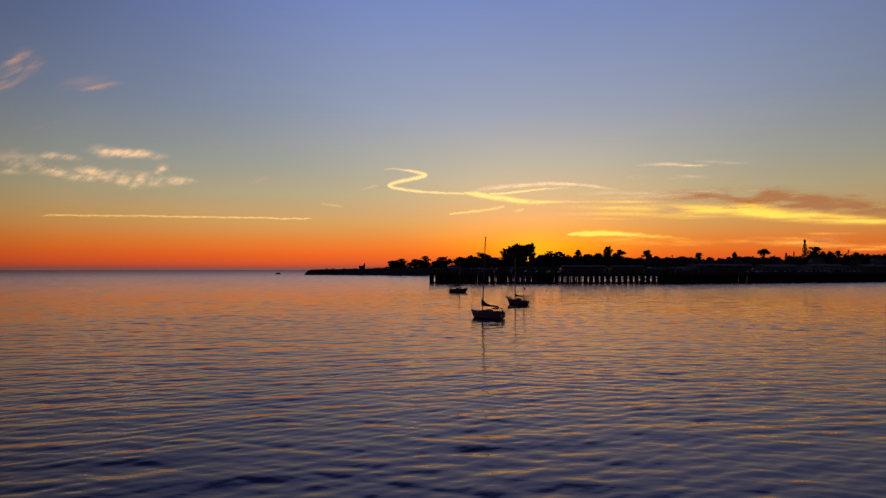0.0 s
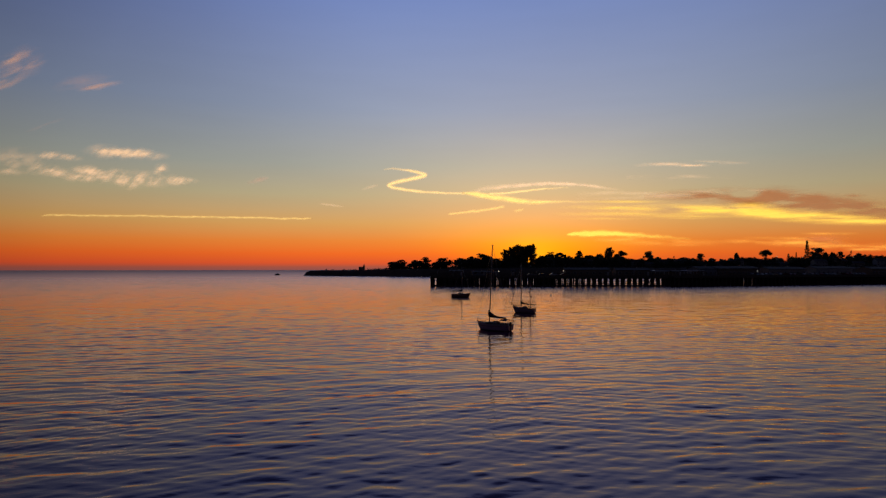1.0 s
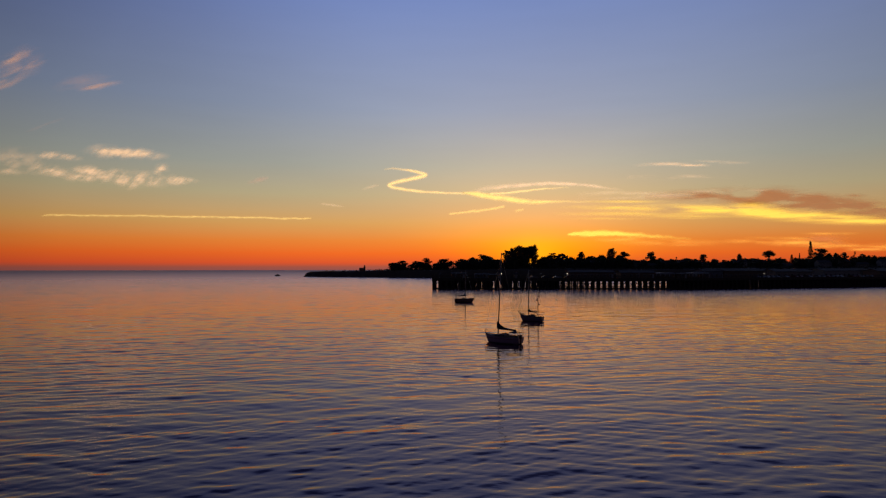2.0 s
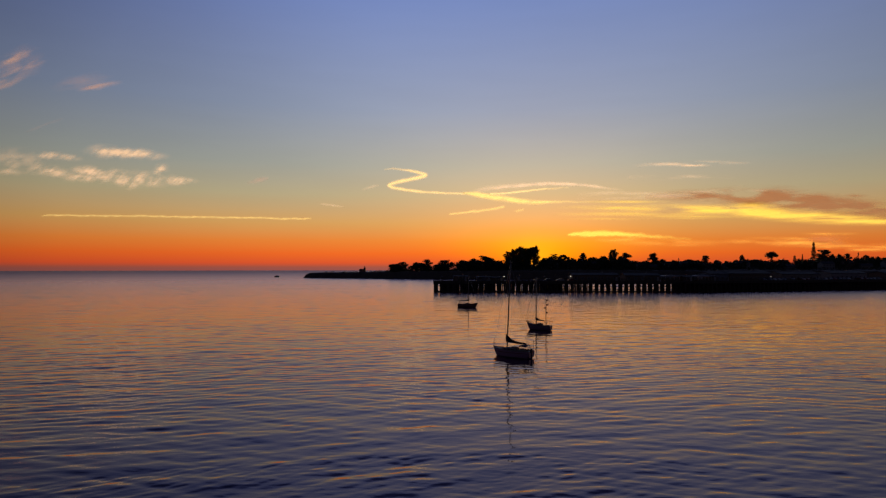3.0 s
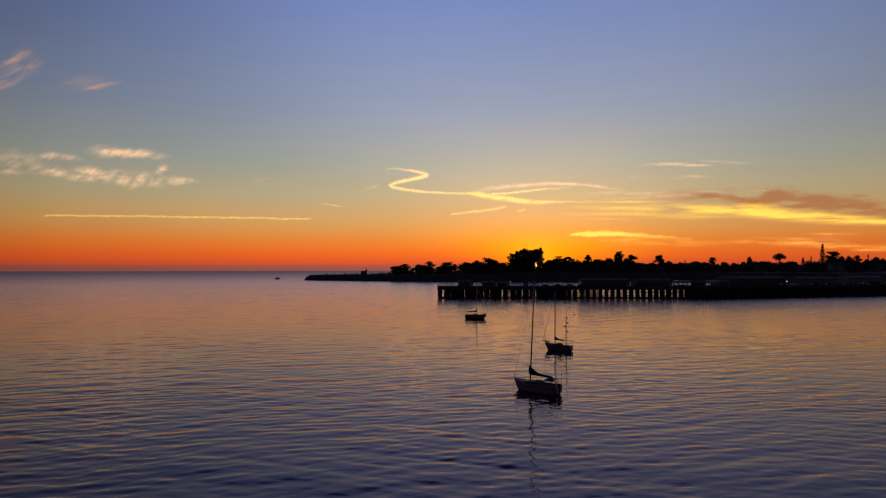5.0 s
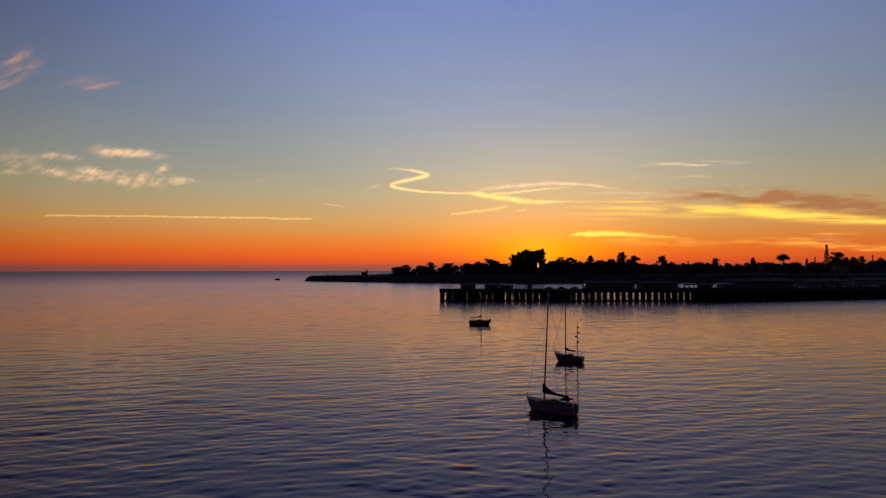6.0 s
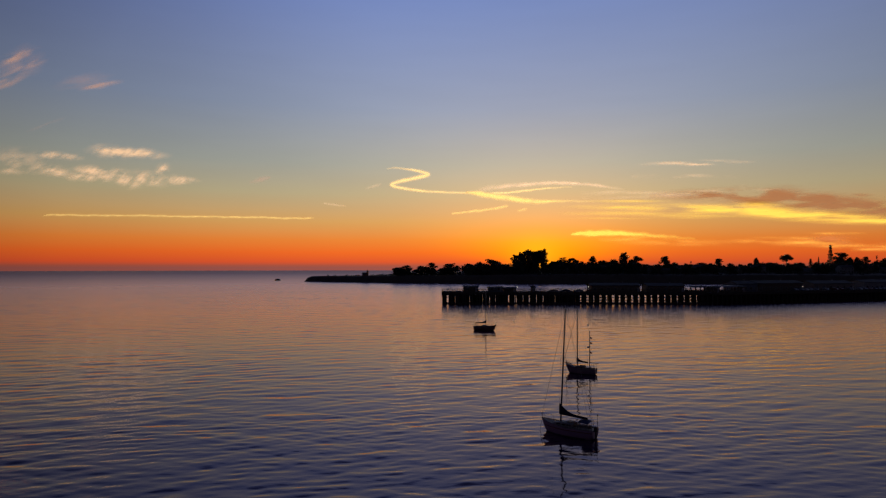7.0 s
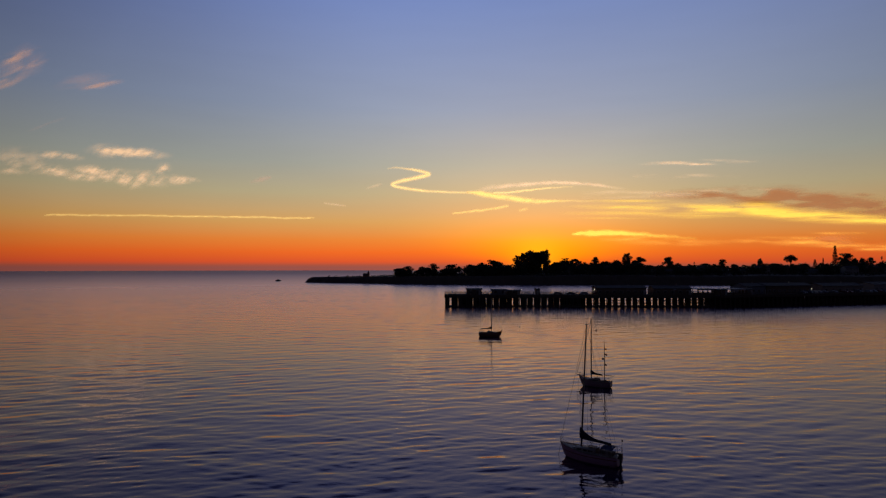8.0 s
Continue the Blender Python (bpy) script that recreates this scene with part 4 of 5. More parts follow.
def make_pavilion(m, w, d, label):
    """An open shop front: the water beyond shows through its windows."""
    ob = thing("pavilion", m, label, "building", "open pavilions on the wharf")
    part("sill_wall", Shape().box(-w / 2, w / 2, 0, 0.2, 0, 0.8), WALLS[1], ob)
    part("sill_wall", Shape().box(-w / 2, w / 2, d - 0.2, d, 0, 0.8), WALLS[1], ob)
    n = max(3, int(w / 2.4))
    for i in range(n + 1):
        x = -w / 2 + 0.1 + i * (w - 0.2) / n
        for y in (0.1, d - 0.1):
            part("pillar", Shape().box(x - 0.11, x + 0.11, y - 0.1, y + 0.1, 0.804, 2.2), TRIM_WHITE, ob)
    part("fascia", Shape().box(-w / 2 - 0.3, w / 2 + 0.3, -0.3, 0.1, 2.204, 2.5), TRIM_WHITE, ob)
    part("roof", Shape().box(-w / 2 - 0.4, w / 2 + 0.4, -0.4, d + 0.4, 2.504, 2.62).box(-w / 2 - 0.4, w / 2 + 0.4, -0.4, d + 0.4, 2.62, 2.95, 0.6), ROOF_METAL, ob, "pale metal roof")
    part("counter", Shape().box(-w / 2 + 0.6, w / 2 - 0.6, d * 0.45, d * 0.45 + 0.6, 0, 0.95), TEAK, ob)
    return ob


make_pavilion(pose(108.4, 296.6, DECK), 6.8, 6.0, "open white-trimmed pavilion with a pale metal roof")
make_pavilion(HEEL @ pose(13.6, 3.2, DECK), 5.6, 5.0, "small open white-trimmed pavilion with a pale roof")
make_shed("store_shed", HEEL @ pose(5.4, 6.4, DECK), 5.4, 4.0, 2.2, WALLS[1], ROOF_SHINGLE, 0.5, "small dark cedar store shed between the pavilions", 1)
make_shed("ice_shed", HEEL @ pose(19.6, 6.0, DECK), 4.4, 4.0, 2.3, WALLS[1], ROOF_SHINGLE, 0.5, "small dark cedar shed beside the pavilion", 1)
make_shed("gift_shop", HEEL @ pose(28, 13, DECK), 12.4, 9, 3.4, WALLS[2], ROOF_SHINGLE, 1.3, "pale blue gift shop with a shingle roof", 4)
make_shed("seafood_restaurant", HEEL @ pose(47, 13, DECK), 27, 10, 3.6, WALLS[1], ROOF_SHINGLE, 1.2, "long timber seafood restaurant with a shingle roof", 9)
make_shed("storehouse", HEEL @ pose(80, 13, DECK), 26, 10, 3.2, WALLS[0], ROOF_SHINGLE, 1.3, "stucco storehouse with a grey roof", 6)
make_shed("diner", HEEL @ pose(113, 13, DECK), 26, 10, 3.6, WALLS[3], ROOF_SHINGLE, 1.2, "long white diner with a grey shingle roof", 8)
make_shed("tackle_shop", HEEL @ pose(150, 13, DECK), 18, 10, 3.3, WALLS[1], ROOF_SHINGLE, 1.3, "dark cedar tackle shop on the wharf", 5)
make_shed("boathouse", HEEL @ pose(180, 13, DECK), 28, 10, 3.6, WALLS[2], ROOF_SHINGLE, 1.4, "pale blue boathouse with a shingle roof", 8)


def make_car(paint, label):
    ob = thing("car", Matrix.Identity(4), label, "car", "cars parked on the wharf")
    prof = [(-2.1, 0.35), (-2.15, 0.8), (-1.6, 0.95), (-1.05, 1.42), (0.55, 1.45), (1.15, 0.98), (2.05, 0.82), (2.15, 0.4)]
    rings = []
    for y, k in ((-0.86, 0.93), (-0.8, 1.0), (0.8, 1.0), (0.86, 0.93)):
        rings.append([(x, y * (0.86 if z > 1.2 else 1), 0.35 + (z - 0.35) * k) for x, z in prof])
    body = part("body", Shape().loft(rings, True, True), paint, ob)
    for x, y in ((-1.35, -0.8), (-1.35, 0.8), (1.35, -0.8), (1.35, 0.8)):
        w = part("wheel", Shape().tube([(x, y - 0.1, 0.32), (x, y + 0.1, 0.32)], 0.32, 14), TYRE, ob)
        s = math.copysign(1, y)
        part("rim", Shape().tube([(x, y + s * 0.09, 0.32), (x, y + s * 0.115, 0.32)], 0.19, 10), STEEL, w)
    for s in (-1, 1):
        q = [(-1.35, s * 0.82, 1.0), (0.85, s * 0.82, 1.0), (0.45, s * 0.745, 1.36), (-0.95, s * 0.745, 1.36)]
        g = Shape()
        g.v = [(x, y + s * 0.012, z) for x, y, z in q]
        g.f = [(0, 1, 2, 3)]
        part("side_window", g, WINDOW_DARK, body)
    return ob


def park_cars():
    rr = random.Random(3)
    kinds = ["silver saloon car parked on the wharf", "dark blue saloon car parked on the wharf",
             "white saloon car parked on the wharf", "dark red saloon car parked on the wharf"]
    stock = [make_car(p, l) for p, l in zip(CAR_PAINTS, kinds)]
    spots = [pose(43.5 + i * 5.6, 298.2, DECK, 0, 0, rr.choice([0, 180])) for i in range(5)]
    spots += [HEEL @ pose(44 + i * 3.1, 4.0, DECK, 0, 0, 90 + rr.uniform(-3, 3)) for i in range(30) if rr.random() < 0.6]
    for i, m in enumerate(spots):
        if i < 4:
            stock[i].matrix_world = m
        else:
            copy_thing(rr.choice(stock), m)


park_cars()


# ---- sailing boats ----
def hull_rings(L, B, free, draft, sheer, overhang, n=22):
    """Cross-sections from stern to bow, x ahead; each runs from the port rail under the keel to the starboard rail."""
    rings = []
    for i in range(n + 1):
        s = i / n
        x = -L / 2 + L * s
        beam = B / 2 * (0.74 + 0.26 * math.sin(min(1, s / 0.45) * math.pi / 2)) if s < 0.45 else B / 2 * max(0.012, 1 - ((s - 0.45) / 0.55) ** 2.1)
        top = free + sheer * (2 * s - 0.75) ** 2 * (1.3 if s > 0.38 else 0.5)
        deep = -draft * max(0.0, math.sin(min(1.0, max(0.0, (s + 0.02) / 1.0)) * math.pi)) ** 0.7 + 0.16 * (1 - min(1, s / 0.12)) + overhang * max(0, (s - 0.86) / 0.14) ** 2 * free
        deep = min(deep, top - 0.05)
        ring = []
        for k in range(17):
            a = (k / 16 - 0.5) * math.pi
            yy = math.sin(a)
            full = math.copysign(abs(yy) ** 0.62, yy)
            rise = (1 - math.cos(a)) ** 1.25
            rake = (top - deep) * rise * 0.32 * max(0, (s - 0.7) / 0.3) ** 1.5
            ring.append((x + rake, beam * full, deep + (top - deep) * rise))
        rings.append(ring)
    return rings


def clip_band(rings, z0, z1, grow=0.012):
    """The strip of a hull between two heights, set a little proud of it."""
    s = Shape()
    for side in (0, 1):
        strip = []
        for ring in rings:
            half = ring[:9][::-1] if side == 0 else ring[8:]
            zs = [p[2] for p in half]
            pts = []
            for z in (z0, z1):
                z = min(max(z, zs[0]), zs[-1])
                for a, b in zip(half, half[1:]):
                    if a[2] <= z <= b[2]:
                        f = 0 if b[2] == a[2] else (z - a[2]) / (b[2] - a[2])
                        pts.append((a[0] + (b[0] - a[0]) * f, a[1] + (b[1] - a[1]) * f + (-grow if side == 0 else grow), z))
                        break
                else:
                    pts.append((half[-1][0], half[-1][1], z))
            strip.append(pts)
        s.loft(strip if side else [list(reversed(p)) for p in strip])
    return s


def make_sailboat(name, m, L, B, free, mast_x, mast_h, hull_mat, label, heel=0.0, mizzen=None, bimini=False, motor=True,
                  boom_l=2.9, sail_rise=0.95, cover=None, bowsprit=0.0, draft=0.45, stripe=None, rake=0.0, cabin_h=0.42, sheer=0.17):
    cover = cover or CANVAS_NAVY
    ob = thing(name, m @ pose(0, 0, 0, heel, 0, 0), label, "sailboat", "sailboats at their moorings")
    rings = hull_rings(L, B, free, draft, sheer, 0.9)
    hs = Shape().loft(rings)
    hs.f.append(tuple(range(17)))
    hull = part("hull", hs, hull_mat, ob, smooth=False)
    hull.data.polygons.foreach_set("use_smooth", [True] * (len(hull.data.polygons) - 1) + [False])
    part("boot_stripe", clip_band(rings, -0.06, 0.1), BOOT_DARK, hull)
    if stripe:
        part("cove_stripe", clip_band(rings, free * 0.72, free * 0.82), stripe, hull, "thin painted stripe under the rail")
    # deck, with the cockpit well left open aft
    dk = []
    for r in rings:
        a, b = Vector(r[0]), Vector(r[-1])
        dk.append([tuple(a.lerp(b, k / 8) + Vector((0, 0, -0.03 + 0.05 * math.sin(k / 8 * math.pi)))) for k in range(9)])
    deck = Shape()
    deck.loft(dk)
    n = 8
    well = set()
    for i in range(2, 8):
        for j in range(2, 6):
            well.add(i * n + j)
    deck.f = [tuple(reversed(f)) for i, f in enumerate(deck.f) if i not in well]
    part("deck", deck, GEL_CREAM, ob, smooth=True)
    x0, x1 = rings[2][0][0], rings[8][0][0]
    wy = B * 0.235
    zt = free - 0.06
    cw = Shape().box(x0 - 0.05, x1 + 0.05, -wy - 0.06, -wy, 0.28, zt + 0.16).box(x0 - 0.05, x1 + 0.05, wy, wy + 0.06, 0.28, zt + 0.16)
    cw.box(x0 - 0.05, x0, -wy, wy, 0.28, zt + 0.1).box(x0, x1, -wy, wy, 0.24, 0.3)
    ck = part("cockpit", cw, GEL_CREAM, ob)
    for s in (-1, 1):
        a, b = sorted((s * wy * 0.98, s * wy * 0.5))
        part("bench", Shape().box(x0 + 0.05, x1 - 0.05, a, b, zt - 0.22, zt - 0.16), TEAK, ck)
    part("tiller", Shape().tube([(x0 - 0.1, 0, zt + 0.2), (x0 + 0.5, 0, zt + 0.32), (x0 + 0.95, 0, zt + 0.26)], [0.03, 0.025, 0.02], 6), TEAK, ck)
    # cabin trunk
    cx0, cx1 = x1 + 0.06, mast_x + L * 0.14
    rows = []
    for i in range(9):
        s = i / 8
        x = cx0 + (cx1 - cx0) * s
        w = B * 0.31 * (1 - 0.42 * s ** 2)
        h = cabin_h * (1 - 0.55 * s ** 3)
        rows.append([(x, -w, free - 0.1), (x, -w * 0.9, free + h * 0.8), (x, -w * 0.45, free + h), (x, w * 0.45, free + h), (x, w * 0.9, free + h * 0.8), (x, w, free - 0.1)])
    cab = part("cabin", Shape().loft(rows, False, True), GEL_CREAM, ob)
    for s in (-1, 1):
        for f in (0.18, 0.42, 0.66):
            x = cx0 + (cx1 - cx0) * f
            w = B * 0.31 * (1 - 0.42 * f ** 2) * 0.955
            h = cabin_h * (1 - 0.55 * f ** 3)
            a, b = sorted((s * (w - 0.02), s * (w + 0.035)))
            soften(part("portlight", Shape().box(x - 0.2, x + 0.2, a, b, free + h * 0.3, free + h * 0.62), WINDOW_DARK, cab), 0.02)
    part("hatch", Shape().box(cx0 + 0.1, cx0 + 0.75, -0.3, 0.3, free + cabin_h * 0.98, free + cabin_h + 0.07), TEAK, cab)
    part("companionway", Shape().box(cx0 - 0.03, cx0 + 0.02, -0.28, 0.28, free - 0.15, free + cabin_h * 0.9), TEAK, cab)
    for s in (-1, 1):
        rail = [(r[0][0], r[0 if s < 0 else -1][1] * 0.985, r[0][2] + 0.035) for r in rings]
        part("toe_rail", Shape().tube(rail, 0.03, 5), TEAK, ob)
    # rig
    foot = free + cabin_h * 0.75

    def spar(x, base, top, r, lean):
        return Shape().tube([(x, 0, base), (x - lean * 0.5, 0, (base + top) / 2), (x - lean, 0, top)], [r, r * 0.95, r * 0.62], 10)

    def rig(x, top, boom, base, scale):
        lean = rake * (top / mast_h)
        mast = part("mast", spar(x, base - 0.4, top, 0.085 * scale, lean), ALU, ob, smooth=True)
        part("masthead", Shape().tube([(x - lean, 0, top), (x - lean, 0, top + 0.32)], 0.012, 5).box(x - lean - 0.2, x - lean + 0.14, -0.05, 0.05, top - 0.06, top + 0.004), STEEL, mast)
        hs2 = base + (top - base) * 0.56
        part("spreader", Shape().tube([(x - lean * 0.56, -0.62 * scale, hs2), (x - lean * 0.56, 0, hs2 + 0.04), (x - lean * 0.56, 0.62 * scale, hs2)], 0.024, 5), ALU, mast)
        # boom with the furled sail under its cover
        bz = base + 0.70 * scale
        part("boom", Shape().tube([(x - 0.1, 0, bz), (x - boom, 0, bz - 0.12)], 0.055 * scale, 8), ALU, ob, smooth=True)
        cov = []
        for i in range(13):
            s = i / 12
            px = x + 0.09 - (boom + 0.02) * s
            hgt = (0.16 + sail_rise * (1 - s) ** 3.4) * scale
            wid = (0.17 - 0.08 * s) * scale
            sag = 0.04 * math.sin(s * 9 + 1)
            cov.append([(px, wid * math.cos(a) * (0.75 if math.sin(a) > 0.5 else 1), bz - 0.12 * s + 0.02 + (hgt * 0.5 + sag * 0.4) + hgt * 0.55 * math.sin(a)) for a in [k * 2 * math.pi / 10 for k in range(10)]])
        part("sail_cover", Shape().loft(cov, True, True), cover, ob, "furled mainsail under a dark canvas cover", smooth=True)
        part("sheet", Shape().tube([(x - boom * 0.94, 0, bz - 0.16), (x - boom * 0.96, 0.1, free + 0.1)], 0.014, 4), ROPE, ob)
        for s in (-1, 1):
            part("shroud", Shape().tube([(x - 0.25, s * B * 0.44, free), (x - lean * 0.56, s * 0.62 * scale, hs2), (x - lean, 0, top - 0.1)], 0.008, 4), WIRE, ob)
        part("topping_lift", Shape().tube([(x - boom, 0, bz - 0.06), (x - lean - 0.05, 0, top - 0.08)], 0.009, 4), ROPE, ob)
        return lean

    lean = rig(mast_x, mast_h, boom_l, foot, 1.0)
    bow = Vector(rings[-1][0])
    tip = bow + Vector((bowsprit, 0, 0.12 + bowsprit * 0.12))
    part("forestay", Shape().tube([tuple(tip), (mast_x - lean, 0, mast_h - 0.1)], 0.014 if not bowsprit else 0.03, 5), WIRE, ob)
    if bowsprit:
        part("bowsprit", Shape().tube([(bow.x - 0.9, 0, bow.z + 0.02), tuple(tip)], [0.08, 0.05], 8), TEAK, ob)
    part("backstay", Shape().tube([(-L / 2 + 0.1, 0, free + 0.02), (mast_x - lean, 0, mast_h - 0.05)] if not mizzen else
                                  [(mizzen[0], 0, mizzen[1] - 0.1), (mast_x - lean, 0, mast_h - 0.3)], 0.009, 4), WIRE, ob)
    if mizzen:
        x, top = mizzen
        mz = part("mizzen_mast", spar(x, free, top, 0.06, rake * 0.4), ALU, ob, smooth=True)
        part("radar_dome", Shape().tube([(x + 0.18, 0, top * 0.60), (x + 0.18, 0, top * 0.60 + 0.1), (x + 0.18, 0, top * 0.60 + 0.24)], [0.2, 0.24, 0.14], 12), GEL_WHITE, mz, smooth=True)
        for f, w in ((0.86, 0.34), (0.74, 0.42), (0.52, 0.36)):
            part("flag", Shape().loft([[(x - 0.03 - w * k / 5, 0.05 * math.sin(k * 1.4), top * f - 0.03 * k), (x - 0.03 - w * k / 5, 0.05 * math.sin(k * 1.4 + 0.5), top * f - 0.26 - 0.02 * k)] for k in range(6)]), FLAG_RED, mz, "small drooping dark red flag")
        part("mizzen_boom", Shape().tube([(x - 0.06, 0, free + 1.0), (x - 1.4, 0, free + 0.95)], 0.04, 8), ALU, ob)
        for s in (-1, 1):
            part("shroud", Shape().tube([(x - 0.1, s * B * 0.36, free), (x, 0, top - 0.2)], 0.01, 4), WIRE, ob)
    # guard rails
    post = Shape().tube([(0, 0, 0), (0, 0, 0.48)], 0.012, 5).mesh("stanchion", STEEL)
    for s in (-1, 1):
        line = []
        for i in (3, 6, 9, 12, 15, 18):
            p = rings[i][0 if s < 0 else -1]
            part("stanchion", post, None, ob, at=pose(p[0], p[1] * 0.96, p[2]))
            line.append((p[0], p[1] * 0.96, p[2] + 0.46))
        part("lifeline", Shape().tube(line, 0.008, 4), WIRE, ob)
    p, q = rings[18], rings[21]
    pul = [(p[0][0], p[0][1] * 0.96, p[0][2] + 0.46), (q[0][0], q[0][1], q[0][2] + 0.5), (bow.x + 0.05, 0, bow.z + 0.52), (q[-1][0], q[-1][1], q[-1][2] + 0.5), (p[-1][0], p[-1][1] * 0.96, p[-1][2] + 0.46)]
    part("pulpit", Shape().tube(pul, 0.013, 6).tube([pul[1], (q[0][0], q[0][1], q[0][2])], 0.018, 5).tube([pul[3], (q[-1][0], q[-1][1], q[-1][2])], 0.018, 5).tube([pul[2], (bow.x - 0.12, 0, bow.z)], 0.018, 5), STEEL, ob)
    a, b = rings[0], rings[3]
    pp = [(b[0][0], b[0][1] * 0.96, b[0][2] + 0.6), (a[0][0] + 0.06, a[0][1] * 0.95, a[0][2] + 0.62), (a[-1][0] + 0.06, a[-1][1] * 0.95, a[-1][2] + 0.62), (b[-1][0], b[-1][1] * 0.96, b[-1][2] + 0.6)]
    pr = Shape().tube(pp, 0.013, 6)
    for c in pp:
        pr.tube([c, (c[0], c[1], c[2] - 0.6)], 0.018, 5)
    part("pushpit", pr, STEEL, ob)
    if bimini:
        bx0, bx1 = x0 - 0.1, x0 + 1.0
        top = free + cabin_h + 0.42
        rows = [[(bx0 + (bx1 - bx0) * i / 6, B * 0.36 * (k / 4 - 1), top - 0.16 * abs(k / 4 - 1) ** 2.5 - 0.05 * abs(i / 3 - 1) ** 2) for k in range(9)] for i in range(7)]
        under = [[(x, y, z - 0.025) for x, y, z in row] for row in rows]
        cv = Shape().loft(rows).loft([list(reversed(r)) for r in under])
        bi = part("bimini", cv, CANVAS_BLUE, ob, "dark blue canvas cockpit awning", smooth=True)
        for x in (bx0 + 0.1, (bx0 + bx1) / 2, bx1 - 0.1):
            part("hoop", Shape().tube([(x, -B * 0.355, free), (x, -B * 0.355, top - 0.2), (x, -B * 0.18, top - 0.06), (x, B * 0.18, top - 0.06), (x, B * 0.355, top - 0.2), (x, B * 0.355, free)], 0.016, 5), STEEL, bi)
        # gear about the cockpit: rolled cushions, a fender and a lamp on its staff
        for i, (fx, fy) in enumerate(((0.15, 0.9), (0.4, 0.94), (0.62, 0.9), (0.85, 0.94))):
            px = x0 + (x1 - x0) * fx
            part("cushion", Shape().tube([(px - 0.15, -wy * fy, zt + 0.22), (px, -wy * fy, zt + 0.25), (px + 0.15, -wy * fy, zt + 0.22)], [0.07, 0.11, 0.07], 8), CUSHION, ob, "pale rolled cockpit cushion", smooth=True)
        part("fender", Shape().tube([(x0 - 0.1, -B * 0.4, free - 0.35), (x0 - 0.1, -B * 0.4, free - 0.2), (x0 - 0.1, -B * 0.4, free + 0.05)], [0.05, 0.1, 0.05], 8), CUSHION, ob, "pale rubber fender hung over the side", smooth=True)
        st = part("lamp_staff", Shape().tube([(-L / 2 + 0.05, -B * 0.25, free), (-L / 2 - 0.02, -B * 0.25, free + 1.25)], 0.018, 5), STEEL, ob)
        part("stern_lamp", Shape().tube([(-L / 2 - 0.02, -B * 0.25, free + 1.25), (-L / 2 - 0.02, -B * 0.25, free + 1.42)], [0.07, 0.05], 8), BLACK_PLASTIC, st)
    if motor:
        mo = part("outboard_motor", Shape().box(-L / 2 - 0.42, -L / 2 - 0.02, 0.28, 0.62, free - 0.02, free + 0.5, 0.06), BLACK_PLASTIC, ob)
        soften(mo, 0.05)
        part("leg", Shape().box(-L / 2 - 0.32, -L / 2 - 0.16, 0.4, 0.5, -0.3, free - 0.02), BLACK_PLASTIC, mo)
        part("tiller_arm", Shape().tube([(-L / 2 - 0.1, 0.45, free + 0.36), (-L / 2 + 0.4, 0.42, free + 0.44)], 0.025, 6), BLACK_PLASTIC, mo)
    part("mooring_line", Shape().tube([(bow.x - 0.15, 0.1, bow.z), (bow.x + 0.02, 0.16, bow.z * 0.45), (bow.x + 0.15, 0.2, -0.3)], 0.016, 5), ROPE, ob)
    return ob


def heading(x, y, dx, dy):
    return pose(x, y, 0, 0, 0, math.degrees(math.atan2(dy, dx)))


boat_a = make_sailboat("sailboat", heading(6.75, 90.3, -0.80, 0.60), 5.6, 2.1, 0.84, 0.85, 12.4, GEL_WHITE,
                       "white sloop at its mooring with mainsail furled under a dark cover", bimini=True, boom_l=2.9, sail_rise=0.85, rake=0.6, stripe=HULL_RED)
boat_b = make_sailboat("ketch", heading(15.75, 123.6, -0.86, 0.5), 4.6, 1.75, 0.78, 0.65, 9.9, HULL_PLUM,
                       "small plum-hulled two-masted ketch with dark flags on its mizzen mast", mizzen=(-1.3, 6.7), motor=False, boom_l=1.7, sail_rise=0.5, bowsprit=0.35, stripe=GEL_CREAM, rake=0.05, sheer=0.29)
boat_c = make_sailboat("sloop", heading(4.85, 185.5, 0.985, -0.17), 5.7, 2.1, 1.0, 0.35, 9.6, HULL_RED,
                       "dark-hulled sloop at its mooring with a furled sail", boom_l=2.9, sail_rise=0.5, motor=False, cabin_h=0.36, stripe=GEL_CREAM, sheer=0.2)


def make_buoy(x, y, s, label):
    ob = thing("mooring_buoy", pose(x, y, 0.05), label, "buoy", "mooring buoys on the bay")
    ring = [(0.0, -0.28), (0.2, -0.22), (0.3, 0.0), (0.24, 0.18), (0.1, 0.28), (0.0, 0.3)]
    rows = [[(r * s * math.cos(a), r * s * math.sin(a), z * s) for a in [k * math.pi / 8 for k in range(16)]] for r, z in ring]
    part("float", Shape().loft(rows, True), BUOY_WHITE, ob, smooth=True)
    part("ring", Shape().tube([(0.07 * s * math.cos(k * math.pi / 4), 0, 0.36 * s + 0.07 * s * math.sin(k * math.pi / 4)) for k in range(9)], 0.015, 5), STEEL, ob)


make_buoy(35.2, 199.5, 0.8, "round scuffed mooring buoy floating on the bay")
make_buoy(15.3, 209.5, 0.6, "round scuffed mooring buoy floating near the sloop")


# ---- clouds and vapour trails, far out over the sea ----
SKY_R, SKY_EYE = 4550.0, (-3.0, 18.0, 12.5)
SCREEN = 1041.0


def sky_point(px, py, near=0.0):
    """A place on the far sky shell, from steps to the right and up of the view's middle (1041 steps = 45 degrees)."""
    d = Vector((px, SCREEN, py)).normalized() * (SKY_R - near)
    return (SKY_EYE[0] + d.x, SKY_EYE[1] + d.y, SKY_EYE[2] + d.z)


